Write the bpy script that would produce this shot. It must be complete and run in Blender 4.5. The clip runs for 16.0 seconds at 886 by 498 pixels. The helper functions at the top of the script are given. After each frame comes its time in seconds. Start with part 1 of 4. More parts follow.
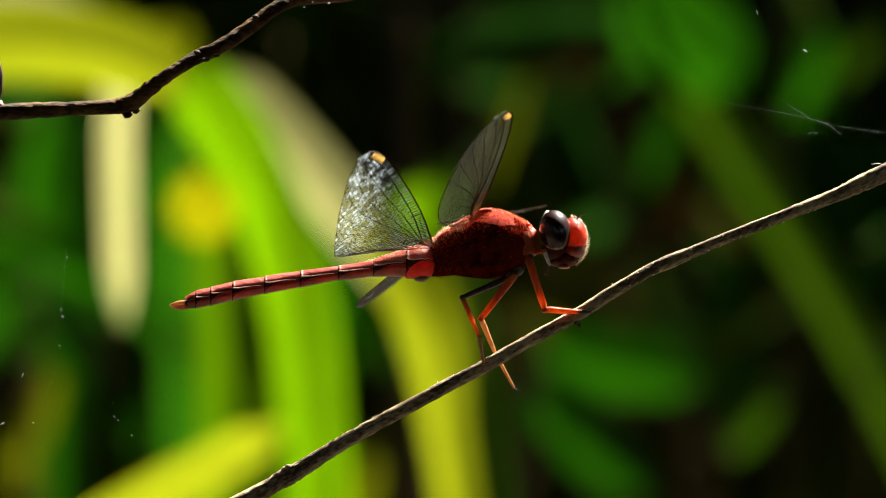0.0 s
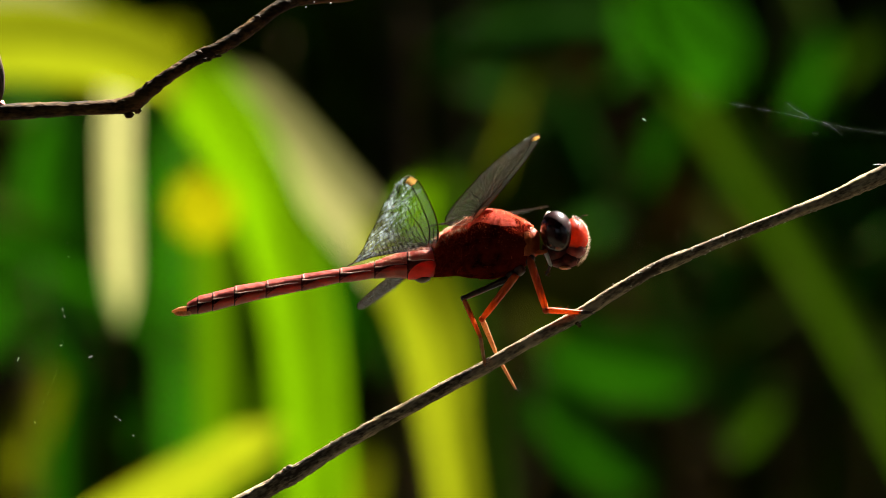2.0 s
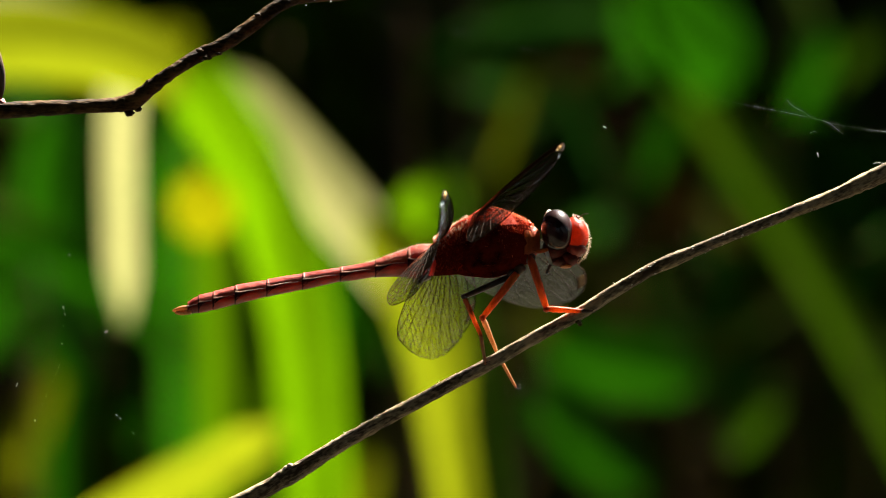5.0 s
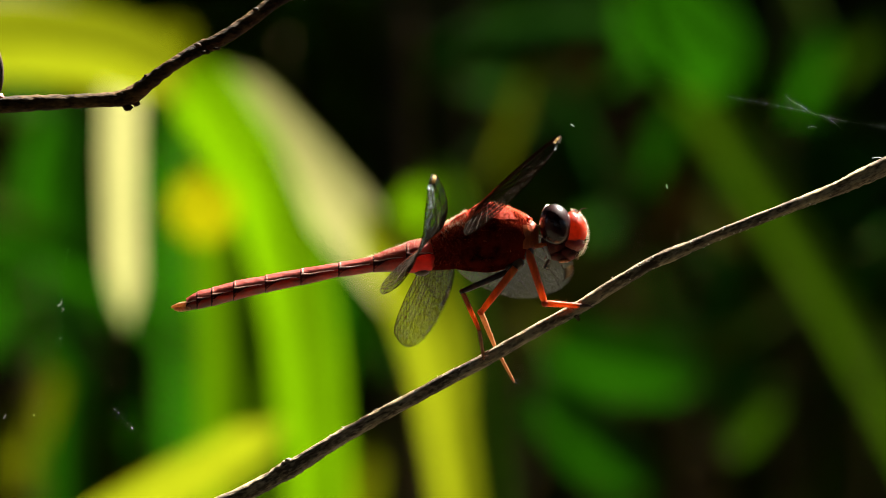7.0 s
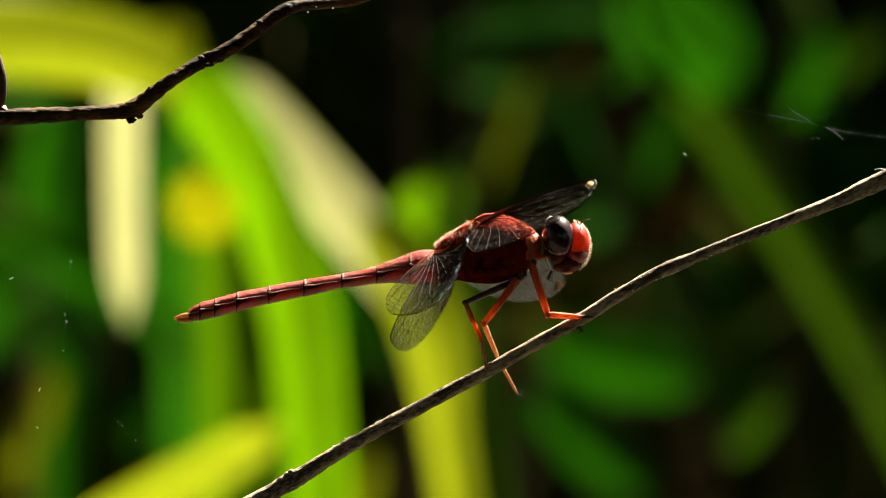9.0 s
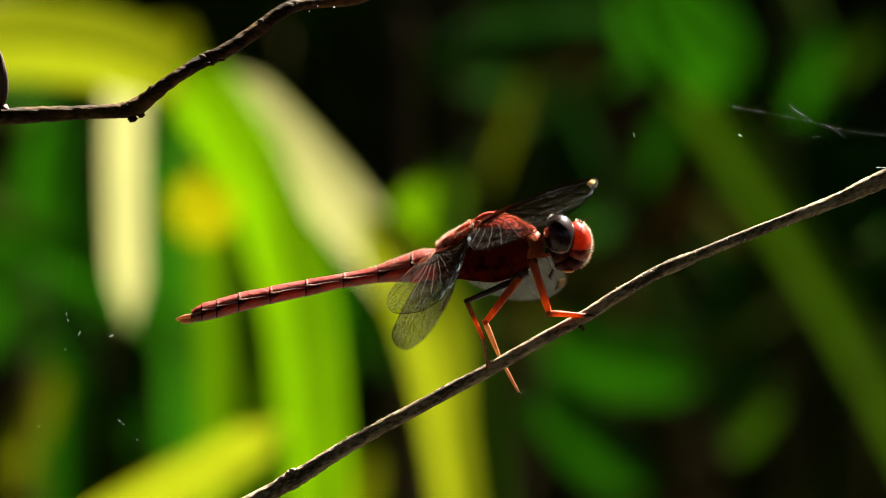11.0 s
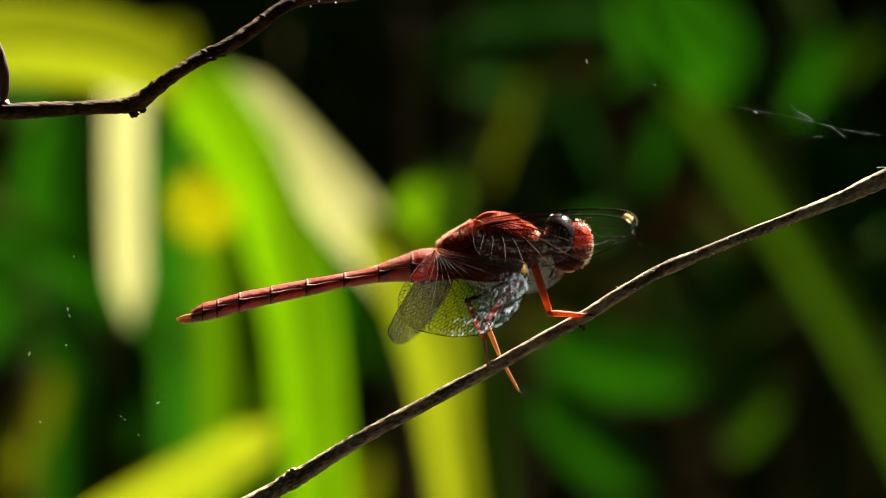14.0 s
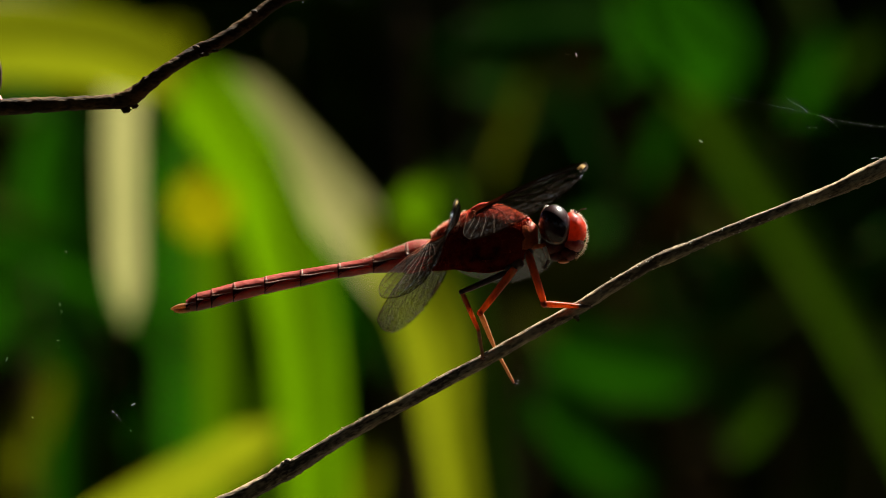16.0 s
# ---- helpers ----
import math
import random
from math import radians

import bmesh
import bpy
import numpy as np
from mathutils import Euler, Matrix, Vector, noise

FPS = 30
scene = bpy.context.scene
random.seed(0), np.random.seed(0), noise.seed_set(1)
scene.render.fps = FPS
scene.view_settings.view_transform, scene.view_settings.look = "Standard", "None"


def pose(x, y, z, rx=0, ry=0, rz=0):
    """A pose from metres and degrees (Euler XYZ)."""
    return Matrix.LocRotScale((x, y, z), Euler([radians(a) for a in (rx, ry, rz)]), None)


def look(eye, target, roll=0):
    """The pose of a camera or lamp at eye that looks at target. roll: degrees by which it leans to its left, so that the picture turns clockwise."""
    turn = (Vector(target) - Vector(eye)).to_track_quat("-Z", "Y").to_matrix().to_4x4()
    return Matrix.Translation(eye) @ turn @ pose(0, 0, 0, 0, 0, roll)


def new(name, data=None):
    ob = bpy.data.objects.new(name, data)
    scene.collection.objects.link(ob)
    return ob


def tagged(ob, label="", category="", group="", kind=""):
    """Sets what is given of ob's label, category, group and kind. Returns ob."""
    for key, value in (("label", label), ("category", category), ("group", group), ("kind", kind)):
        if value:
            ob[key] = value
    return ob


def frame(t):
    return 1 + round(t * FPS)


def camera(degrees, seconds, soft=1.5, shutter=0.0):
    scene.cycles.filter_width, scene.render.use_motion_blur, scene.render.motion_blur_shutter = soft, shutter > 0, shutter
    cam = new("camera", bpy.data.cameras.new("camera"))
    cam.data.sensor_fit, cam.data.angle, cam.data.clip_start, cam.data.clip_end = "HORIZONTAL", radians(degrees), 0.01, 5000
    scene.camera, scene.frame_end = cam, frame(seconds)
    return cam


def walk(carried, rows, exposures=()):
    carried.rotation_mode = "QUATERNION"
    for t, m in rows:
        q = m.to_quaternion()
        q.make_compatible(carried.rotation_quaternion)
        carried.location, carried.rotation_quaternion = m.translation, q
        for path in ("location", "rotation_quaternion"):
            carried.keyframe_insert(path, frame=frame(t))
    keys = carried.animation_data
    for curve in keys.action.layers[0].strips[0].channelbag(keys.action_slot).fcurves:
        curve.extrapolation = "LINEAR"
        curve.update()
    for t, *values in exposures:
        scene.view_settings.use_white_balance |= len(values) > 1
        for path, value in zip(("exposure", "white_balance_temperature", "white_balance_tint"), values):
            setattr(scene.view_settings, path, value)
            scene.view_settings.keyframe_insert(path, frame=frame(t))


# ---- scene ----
EXPO = 2.9
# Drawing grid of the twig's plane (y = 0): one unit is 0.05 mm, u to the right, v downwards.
U = 5e-5
H = 0.6
D = 0.6409


def spot(u, v, y=0.0):
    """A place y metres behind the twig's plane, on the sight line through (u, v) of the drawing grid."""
    k = U * (1 + y / D)
    return Vector(((u - 784) * k, y, H + (441 - v) * k))


# camera on a tripod, long lens, shallow focus
cam = camera(7.0, 16.0, soft=0.9)
cam.data.dof.use_dof = True
cam.data.dof.focus_distance = D - 0.004
cam.data.dof.aperture_fstop = 48
STAND = look((0, -D, H), (0, 0, H))
walk(cam, [(0, STAND), (16.0, STAND)],
     exposures=[(0, EXPO), (15.4, EXPO), (15.7, EXPO - 0.3), (16.0, EXPO - 0.95)])

# daylight: high sun behind the insect
SUN = Vector((0.38, 0.48, 0.79)).normalized()
world = bpy.data.worlds.new("sky")
scene.world = world
world.use_nodes = True
nt = world.node_tree
sky = nt.nodes.new("ShaderNodeTexSky")
sky.sky_type, sky.sun_disc = "NISHITA", False
sky.sun_elevation = math.asin(SUN.z)
sky.sun_rotation = math.atan2(SUN.x, SUN.y)
nt.links.new(sky.outputs[0], nt.nodes["Background"].inputs[0])
nt.nodes["Background"].inputs[1].default_value = 0.05
lamp = bpy.data.lights.new("sun", "SUN")
lamp.energy, lamp.angle, lamp.color = 5.0, radians(0.5), (1.0, 0.94, 0.82)
sun = new("sun", lamp)
sun.matrix_world = look(SUN * 30, (0, 0, 0))


# ---- materials ----
def pbr(name, c1, c2, size=0.001, rough=0.5, bump=0.3, coat=0.0, stretch=(1, 1, 1), thin=0.0, thin_col=None, spec=0.5, rot=0.0, coat_rough=0.12):
    """Two-scale mottled surface; size: metres of the grain; thin: share of light that shines through."""
    m = bpy.data.materials.new(name)
    m.use_nodes = True
    n, ln = m.node_tree.nodes, m.node_tree.links
    b = n["Principled BSDF"]
    tc, mp = n.new("ShaderNodeTexCoord"), n.new("ShaderNodeMapping")
    mp.vector_type = "TEXTURE"
    mp.inputs["Scale"].default_value = [size * s for s in stretch]
    mp.inputs["Rotation"].default_value = (0, radians(-rot), 0)
    ln.new(tc.outputs["Object"], mp.inputs[0])
    fine, wide = n.new("ShaderNodeTexNoise"), n.new("ShaderNodeTexNoise")
    fine.inputs["Scale"].default_value, fine.inputs["Detail"].default_value = 1.0, 5
    wide.inputs["Scale"].default_value, wide.inputs["Detail"].default_value = 0.17, 3
    ln.new(mp.outputs[0], fine.inputs[0])
    ln.new(mp.outputs[0], wide.inputs[0])
    add = n.new("ShaderNodeMath")
    add.operation = "ADD"
    ln.new(fine.outputs[0], add.inputs[0])
    ln.new(wide.outputs[0], add.inputs[1])
    ramp = n.new("ShaderNodeValToRGB")
    ramp.color_ramp.elements[0].position, ramp.color_ramp.elements[1].position = 0.42, 0.60
    ramp.color_ramp.elements[0].color, ramp.color_ramp.elements[1].color = (*c1, 1), (*c2, 1)
    half = n.new("ShaderNodeMath")
    half.operation, half.inputs[1].default_value = "MULTIPLY", 0.5
    ln.new(add.outputs[0], half.inputs[0])
    ln.new(half.outputs[0], ramp.inputs[0])
    ln.new(ramp.outputs[0], b.inputs["Base Color"])
    b.inputs["Roughness"].default_value, b.inputs["Coat Weight"].default_value = rough, coat
    b.inputs["Coat Roughness"].default_value = coat_rough
    b.inputs["Specular IOR Level"].default_value = spec
    bp = n.new("ShaderNodeBump")
    bp.inputs["Strength"].default_value, bp.inputs["Distance"].default_value = bump, size * 0.5
    ln.new(fine.outputs[0], bp.inputs["Height"])
    ln.new(bp.outputs[0], b.inputs["Normal"])
    if thin:
        tr, mx = n.new("ShaderNodeBsdfTranslucent"), n.new("ShaderNodeMixShader")
        mx.inputs[0].default_value = thin
        if thin_col:
            hue = n.new("ShaderNodeMix")
            hue.data_type, hue.blend_type = "RGBA", "MULTIPLY"
            hue.inputs[0].default_value = 0.35
            hue.inputs[6].default_value = (*thin_col, 1)
            ln.new(fine.outputs[0], hue.inputs[7])
            ln.new(hue.outputs[2], tr.inputs[0])
        else:
            ln.new(ramp.outputs[0], tr.inputs[0])
        ln.new(b.outputs[0], mx.inputs[1])
        ln.new(tr.outputs[0], mx.inputs[2])
        ln.new(mx.outputs[0], n["Material Output"].inputs[0])
    return m


def clear_wing(name="wing_membrane", sheen=0.0):
    """Thin clear membrane: see-through, a faint haze, and a crinkled gloss that catches the sun."""
    m = bpy.data.materials.new(name)
    m.use_nodes = True
    n, ln = m.node_tree.nodes, m.node_tree.links
    n.remove(n["Principled BSDF"])
    tc, vo = n.new("ShaderNodeTexCoord"), n.new("ShaderNodeTexVoronoi")
    vo.inputs["Scale"].default_value = 1500
    ns = n.new("ShaderNodeTexNoise")
    ns.inputs["Scale"].default_value, ns.inputs["Detail"].default_value = 420, 4
    ln.new(tc.outputs["Object"], vo.inputs[0])
    ln.new(tc.outputs["Object"], ns.inputs[0])
    sm = n.new("ShaderNodeMath")
    sm.operation = "MULTIPLY_ADD"
    sm.inputs[1].default_value = 0.6
    ln.new(vo.outputs["Distance"], sm.inputs[0])
    ln.new(ns.outputs[0], sm.inputs[2])
    bp = n.new("ShaderNodeBump")
    bp.inputs["Strength"].default_value, bp.inputs["Distance"].default_value = 1.0, 0.0005
    ln.new(sm.outputs[0], bp.inputs["Height"])
    tp, gl, tl = n.new("ShaderNodeBsdfTransparent"), n.new("ShaderNodeBsdfGlossy"), n.new("ShaderNodeBsdfTranslucent")
    tp.inputs[0].default_value = (0.95, 0.955, 0.90, 1)
    gl.inputs["Roughness"].default_value = 0.38
    gl.inputs["Color"].default_value = (0.85, 0.93, 1.0, 1)
    tl.inputs[0].default_value = (0.75, 0.75, 0.62, 1)
    ln.new(bp.outputs[0], gl.inputs["Normal"])
    haze, shine = n.new("ShaderNodeMixShader"), n.new("ShaderNodeMixShader")
    haze.inputs[0].default_value = 0.012
    if sheen:
        # pale streaks on the outer half of the wing, painted in place of sheen
        mp, st, lim, sep, ab, far, both = (n.new("ShaderNode" + k) for k in ("Mapping", "TexNoise", "MapRange", "SeparateXYZ", "Math", "MapRange", "Math"))
        mp.inputs["Scale"].default_value = (900, 1300, 900)
        mp.inputs["Rotation"].default_value = (0, 0, 0.35)
        st.inputs["Scale"].default_value, st.inputs["Detail"].default_value = 1.0, 6
        ln.new(tc.outputs["Object"], mp.inputs[0])
        ln.new(mp.outputs[0], st.inputs[0])
        for k, v in zip((1, 2, 3, 4), (0.45, 0.70, 0.03, sheen)):
            lim.inputs[k].default_value = v
        ln.new(st.outputs[0], lim.inputs[0])
        ln.new(tc.outputs["Object"], sep.inputs[0])
        ab.operation = "ABSOLUTE"
        ln.new(sep.outputs[1], ab.inputs[0])
        out, rear = n.new("ShaderNodeMath"), n.new("ShaderNodeMath")
        out.operation, out.inputs[1].default_value = "MULTIPLY", 0.5
        rear.operation = "SUBTRACT"
        ln.new(ab.outputs[0], out.inputs[0])
        ln.new(out.outputs[0], rear.inputs[0])
        ln.new(sep.outputs[0], rear.inputs[1])
        for k, v in zip((1, 2, 3, 4), (0.0085, 0.0145, 0.05, 1.0)):
            far.inputs[k].default_value = v
        ln.new(rear.outputs[0], far.inputs[0])
        both.operation = "MULTIPLY"
        ln.new(lim.outputs[0], both.inputs[0])
        ln.new(far.outputs[0], both.inputs[1])
        ln.new(both.outputs[0], haze.inputs[0])
        tl.inputs[0].default_value = (0.64, 0.77, 0.86, 1)
    ln.new(tp.outputs[0], haze.inputs[1])
    df, two = n.new("ShaderNodeBsdfDiffuse"), n.new("ShaderNodeMixShader")
    df.inputs[0].default_value = tl.inputs[0].default_value[:]
    ln.new(bp.outputs[0], tl.inputs["Normal"])
    ln.new(bp.outputs[0], df.inputs["Normal"])
    ln.new(tl.outputs[0], two.inputs[1])
    ln.new(df.outputs[0], two.inputs[2])
    ln.new(two.outputs[0], haze.inputs[2])
    fr, pw, ma = n.new("ShaderNodeLayerWeight"), n.new("ShaderNodeMath"), n.new("ShaderNodeMath")
    pw.operation, pw.inputs[1].default_value = "POWER", 4.0
    ma.operation, ma.inputs[1].default_value, ma.inputs[2].default_value = "MULTIPLY_ADD", 0.14, 0.012
    ln.new(fr.outputs["Facing"], pw.inputs[0])
    ln.new(pw.outputs[0], ma.inputs[0])
    dust, dm = n.new("ShaderNodeTexNoise"), n.new("ShaderNodeMapRange")
    dust.inputs["Scale"].default_value, dust.inputs["Detail"].default_value = 260, 6
    dm.inputs[1].default_value, dm.inputs[2].default_value, dm.inputs[3].default_value, dm.inputs[4].default_value = 0.38, 0.66, 0.4, 1.9
    ln.new(tc.outputs["Object"], dust.inputs[0])
    ln.new(dust.outputs[0], dm.inputs[0])
    mul = n.new("ShaderNodeMath")
    mul.operation, mul.use_clamp = "MULTIPLY", True
    ln.new(ma.outputs[0], mul.inputs[0])
    ln.new(dm.outputs[0], mul.inputs[1])
    ln.new(mul.outputs[0], shine.inputs[0])
    ln.new(haze.outputs[0], shine.inputs[1])
    ln.new(gl.outputs[0], shine.inputs[2])
    ln.new(shine.outputs[0], n["Material Output"].inputs[0])
    return m


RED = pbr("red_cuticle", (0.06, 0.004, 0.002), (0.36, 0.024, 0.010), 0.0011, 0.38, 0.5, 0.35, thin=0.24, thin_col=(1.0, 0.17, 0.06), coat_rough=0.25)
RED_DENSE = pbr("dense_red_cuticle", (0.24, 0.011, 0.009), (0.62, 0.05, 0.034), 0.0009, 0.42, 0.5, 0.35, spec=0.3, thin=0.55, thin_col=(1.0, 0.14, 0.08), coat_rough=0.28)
# paler red: the light on top of the abdomen is put into it
RED_PALE = pbr("lit_pink_cuticle", (0.36, 0.045, 0.034), (0.62, 0.14, 0.11), 0.0006, 0.4, 0.4, 0.45, coat_rough=0.26, thin=0.35, thin_col=(1.0, 0.24, 0.16), spec=0.3)
# colour of the raised ridges, pale in place of a glossy highlight
RIDGE = pbr("pale_pink_ridge", (0.62, 0.36, 0.28), (0.86, 0.60, 0.50), 0.0005, 0.3, 0.3, 0.8, coat_rough=0.18, thin=0.2)
# nearly black: the shade on the thorax sides is put into this colour
THORAX_SHADE = pbr("shaded_red_thorax", (0.010, 0.002, 0.0015), (0.11, 0.009, 0.004), 0.0009, 0.9, 0.4, 0.0, spec=0.0)
ORANGE = pbr("orange_leg", (0.40, 0.055, 0.010), (0.78, 0.19, 0.035), 0.0003, 0.42, 0.7, 0.25, stretch=(1, 1, 3), thin=0.45, thin_col=(0.95, 0.27, 0.05), spec=0.3)
SIDE = pbr("dark_red_side", (0.03, 0.003, 0.002), (0.12, 0.011, 0.006), 0.0005, 0.6, 0.3, 0.0, spec=0.2)
DARK_LEG = pbr("dark_leg", (0.025, 0.010, 0.006), (0.09, 0.03, 0.012), 0.0005, 0.4, 0.3, 0.2)
PALE_ORANGE = pbr("pale_orange", (0.46, 0.17, 0.06), (0.76, 0.42, 0.20), 0.0003, 0.45, 0.6, 0.2, thin=0.3, thin_col=(0.95, 0.5, 0.2))
EYE = pbr("dark_maroon_eye", (0.006, 0.0012, 0.002), (0.028, 0.003, 0.004), 0.0009, 0.6, 0.03, 0.9, spec=0.04, coat_rough=0.23)
FACE = pbr("glossy_red_face", (0.34, 0.012, 0.005), (0.66, 0.045, 0.012), 0.0005, 0.45, 0.5, 0.35, spec=0.2, coat_rough=0.22, thin=0.42, thin_col=(1.0, 0.18, 0.05))
PALE = pbr("gleam_chitin", (0.55, 0.50, 0.42), (0.78, 0.74, 0.66), 0.0004, 0.45, 0.3, 0.2)
# brighter red that paints the sunlit back of the thorax
THORAX_LIT = pbr("lit_red_thorax", (0.28, 0.016, 0.006), (0.50, 0.055, 0.020), 0.0007, 0.8, 0.35, 0.0, spec=0.1)
HAIR = pbr("fine_hair", (0.10, 0.018, 0.008), (0.24, 0.05, 0.02), 0.0004, 0.9, 0.0, thin=0.4, spec=0.0)
HAIR_RED = pbr("red_hair", (0.56, 0.07, 0.026), (0.84, 0.20, 0.08), 0.0004, 0.8, 0.0, thin=0.5, spec=0.1)
HAIR_PALE = pbr("pale_hair", (0.62, 0.46, 0.30), (0.80, 0.68, 0.50), 0.0004, 0.5, 0.0, thin=0.5)
VEIN = pbr("wing_vein", (0.010, 0.006, 0.003), (0.035, 0.018, 0.008), 0.0006, 0.75, 0.0, spec=0.03, thin=0.1, thin_col=(0.3, 0.15, 0.06))
VEIN_BASE = pbr("amber_wing_vein", (0.18, 0.035, 0.012), (0.34, 0.09, 0.03), 0.0006, 0.7, 0.0, thin=0.3, spec=0.08)
STIGMA = pbr("amber_wing_spot", (0.50, 0.34, 0.14), (0.68, 0.50, 0.24), 0.0004, 0.5, 0.1, thin=0.5, thin_col=(0.95, 0.72, 0.36), spec=0.2)
STIGMA_DULL = pbr("dull_brown_wing_spot", (0.12, 0.07, 0.03), (0.20, 0.13, 0.06), 0.0004, 0.5, 0.1, thin=0.3, thin_col=(0.25, 0.16, 0.06))
MEMBRANE = clear_wing()
# near hind wing only: its bluish-white sheen is painted into the haze
MEMBRANE_SHEEN = clear_wing("sheen_wing_membrane", 0.8)
BARK = pbr("grey_brown_bark", (0.065, 0.040, 0.018), (0.46, 0.34, 0.19), 0.0002, 0.7, 1.0, stretch=(2.8, 1, 1), rot=28, spec=0.35)
BARK_DARK = pbr("dark_bark", (0.016, 0.008, 0.002), (0.11, 0.058, 0.018), 0.0003, 0.75, 1.0, stretch=(2.5, 1, 1), spec=0.12)
FIBRE = pbr("pale_bark_fibre", (0.50, 0.44, 0.36), (0.75, 0.70, 0.60), 0.0004, 0.6, 0.2, thin=0.3)
SHEATH = pbr("dry_brown_sheath", (0.03, 0.015, 0.008), (0.12, 0.06, 0.03), 0.001, 0.6, 0.5, stretch=(1, 1, 5), thin=0.15)
BUD = pbr("reddish_bud", (0.25, 0.03, 0.02), (0.45, 0.08, 0.06), 0.0006, 0.5, 0.4)
SILK = pbr("spider_silk", (0.75, 0.75, 0.75), (0.9, 0.9, 0.9), 0.002, 0.2, 0.0, thin=0.3)


def leaf_mat(name, c1, c2, through_col, thin=0.6, rough=0.5):
    return pbr(name, c1, c2, 0.004, rough, 0.25, 0.0, (1, 1, 6), thin, through_col, 0.0)


LIME = leaf_mat("lime_blade", (0.0218, 0.0547, 0.00438), (0.0438, 0.0876, 0.00729), (0.0838, 0.185, 0.000365))
YELLOW_GREEN = leaf_mat("yellow_green_blade", (0.051, 0.0629, 0.00425), (0.0808, 0.0918, 0.0085), (0.153, 0.178, 0.0034), 0.65)
STRAW = leaf_mat("straw_blade", (0.155, 0.150, 0.055), (0.25, 0.24, 0.095), (0.235, 0.232, 0.082), 0.6)
YELLOW = leaf_mat("yellow_leaf", (0.0686, 0.0652, 0.00343), (0.0961, 0.0892, 0.00549), (0.13, 0.127, 0.000686), 0.7)
# SHADED and GREEN are darker greens with the shade put into their colour
SHADED = leaf_mat("shaded_green_blade", (0.0198, 0.0396, 0.00396), (0.0337, 0.0594, 0.00693), (0.0297, 0.0693, 0.00099), 0.5)
OLIVE = leaf_mat("olive_blade", (0.0317, 0.0352, 0.00422), (0.0528, 0.0528, 0.00704), (0.0704, 0.081, 0.000704))
GREEN = leaf_mat("dimmed_green_leaf", (0.00809, 0.034, 0.00324), (0.0162, 0.0566, 0.00566), (0.0113, 0.0688, 0.000648), 0.5)
FOLIAGE = leaf_mat("shaded_foliage", (0.0444, 0.0844, 0.00534), (0.08, 0.124, 0.00889), (0.124, 0.231, 0.00177), 0.45)
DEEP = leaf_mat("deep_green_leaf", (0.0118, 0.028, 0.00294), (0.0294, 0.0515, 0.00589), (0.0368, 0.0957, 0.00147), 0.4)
# withered brown; also used to darken one broad leaf as shade
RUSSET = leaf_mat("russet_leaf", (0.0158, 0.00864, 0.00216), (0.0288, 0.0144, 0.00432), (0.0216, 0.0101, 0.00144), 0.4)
SOIL = pbr("leaf_litter_soil", (0.010, 0.009, 0.004), (0.035, 0.030, 0.013), 0.05, 0.9, 0.8)
TRUNK = pbr("tree_bark", (0.03, 0.022, 0.015), (0.10, 0.075, 0.05), 0.02, 0.85, 1.0, stretch=(1, 1, 4))


# ---- building helpers ----
def part(name, bm, material, parent=None, label="", at=None, smooth=True):
    """Links a bmesh, or a (vertices, faces) pair, as one mesh object."""
    me = bpy.data.meshes.new(name)
    if isinstance(bm, tuple):
        me.from_pydata(bm[0], [], bm[1])
    else:
        bm.to_mesh(me)
        bm.free()
    me.materials.append(material)
    if smooth:
        me.polygons.foreach_set("use_smooth", [True] * len(me.polygons))
    ob = new(name, me)
    if parent:
        ob.parent = parent
    if at is not None:
        ob.location = at
    if label:
        ob["label"] = label
    return ob


def curve(points, n=8):
    """Catmull-Rom through rows of numbers."""
    p = np.array(points, float)
    p = np.vstack([2 * p[0] - p[1], p, 2 * p[-1] - p[-2]])
    out = []
    for i in range(1, len(p) - 2):
        a, b, c, d = p[i - 1:i + 3]
        for k in range(n):
            t = k / n
            out.append(0.5 * (2 * b + (c - a) * t + (2 * a - 5 * b + 4 * c - d) * t * t + (3 * b - a - 3 * c + d) * t ** 3))
    out.append(p[-2])
    return np.array(out)


def tube(bm, pts, radii, sides=10, rough=0.0, seed=0, ridge=None):
    """Sweeps a closed tube with rounded ends along pts; rough: share by which the radius wanders; ridge(a): cross-section."""
    pts = [Vector(p) for p in pts]
    rings, side = [], None
    for i, p in enumerate(pts):
        t = (pts[min(i + 1, len(pts) - 1)] - pts[max(i - 1, 0)]).normalized()
        if side is None:
            side = t.cross(Vector((0, 1, 0)) if abs(t.y) < 0.9 else Vector((1, 0, 0))).normalized()
        side = (side - t * side.dot(t)).normalized()
        up = t.cross(side)
        ring = []
        for k in range(sides):
            a = 2 * math.pi * k / sides
            r = radii[i] * (ridge(a) if ridge else 1)
            if rough:
                r *= 1 + rough * noise.noise(Vector((i * 0.35, 2.2 * math.cos(a) + seed, 2.2 * math.sin(a))))
            ring.append(bm.verts.new(p + side * (r * math.cos(a)) + up * (r * math.sin(a))))
        rings.append(ring)
    for a, b in zip(rings, rings[1:]):
        for k in range(sides):
            bm.faces.new((a[k], a[(k + 1) % sides], b[(k + 1) % sides], b[k]))
    for ring, p in ((rings[0][::-1], pts[0]), (rings[-1], pts[-1])):
        bm.faces.new(ring)
    return bm


def blob(bm, c, r, rows=10, cols=16, wander=0.0, turn=None):
    """An ellipsoid, slightly uneven."""
    got = bmesh.ops.create_uvsphere(bm, u_segments=cols, v_segments=rows, radius=1)["verts"]
    for v in got:
        k = 1 + wander * noise.noise(v.co * 2.3)
        q = Vector((v.co.x * r[0] * k, v.co.y * r[1] * k, v.co.z * r[2] * k))
        v.co = Vector(c) + (turn @ q if turn else q)
    return bm


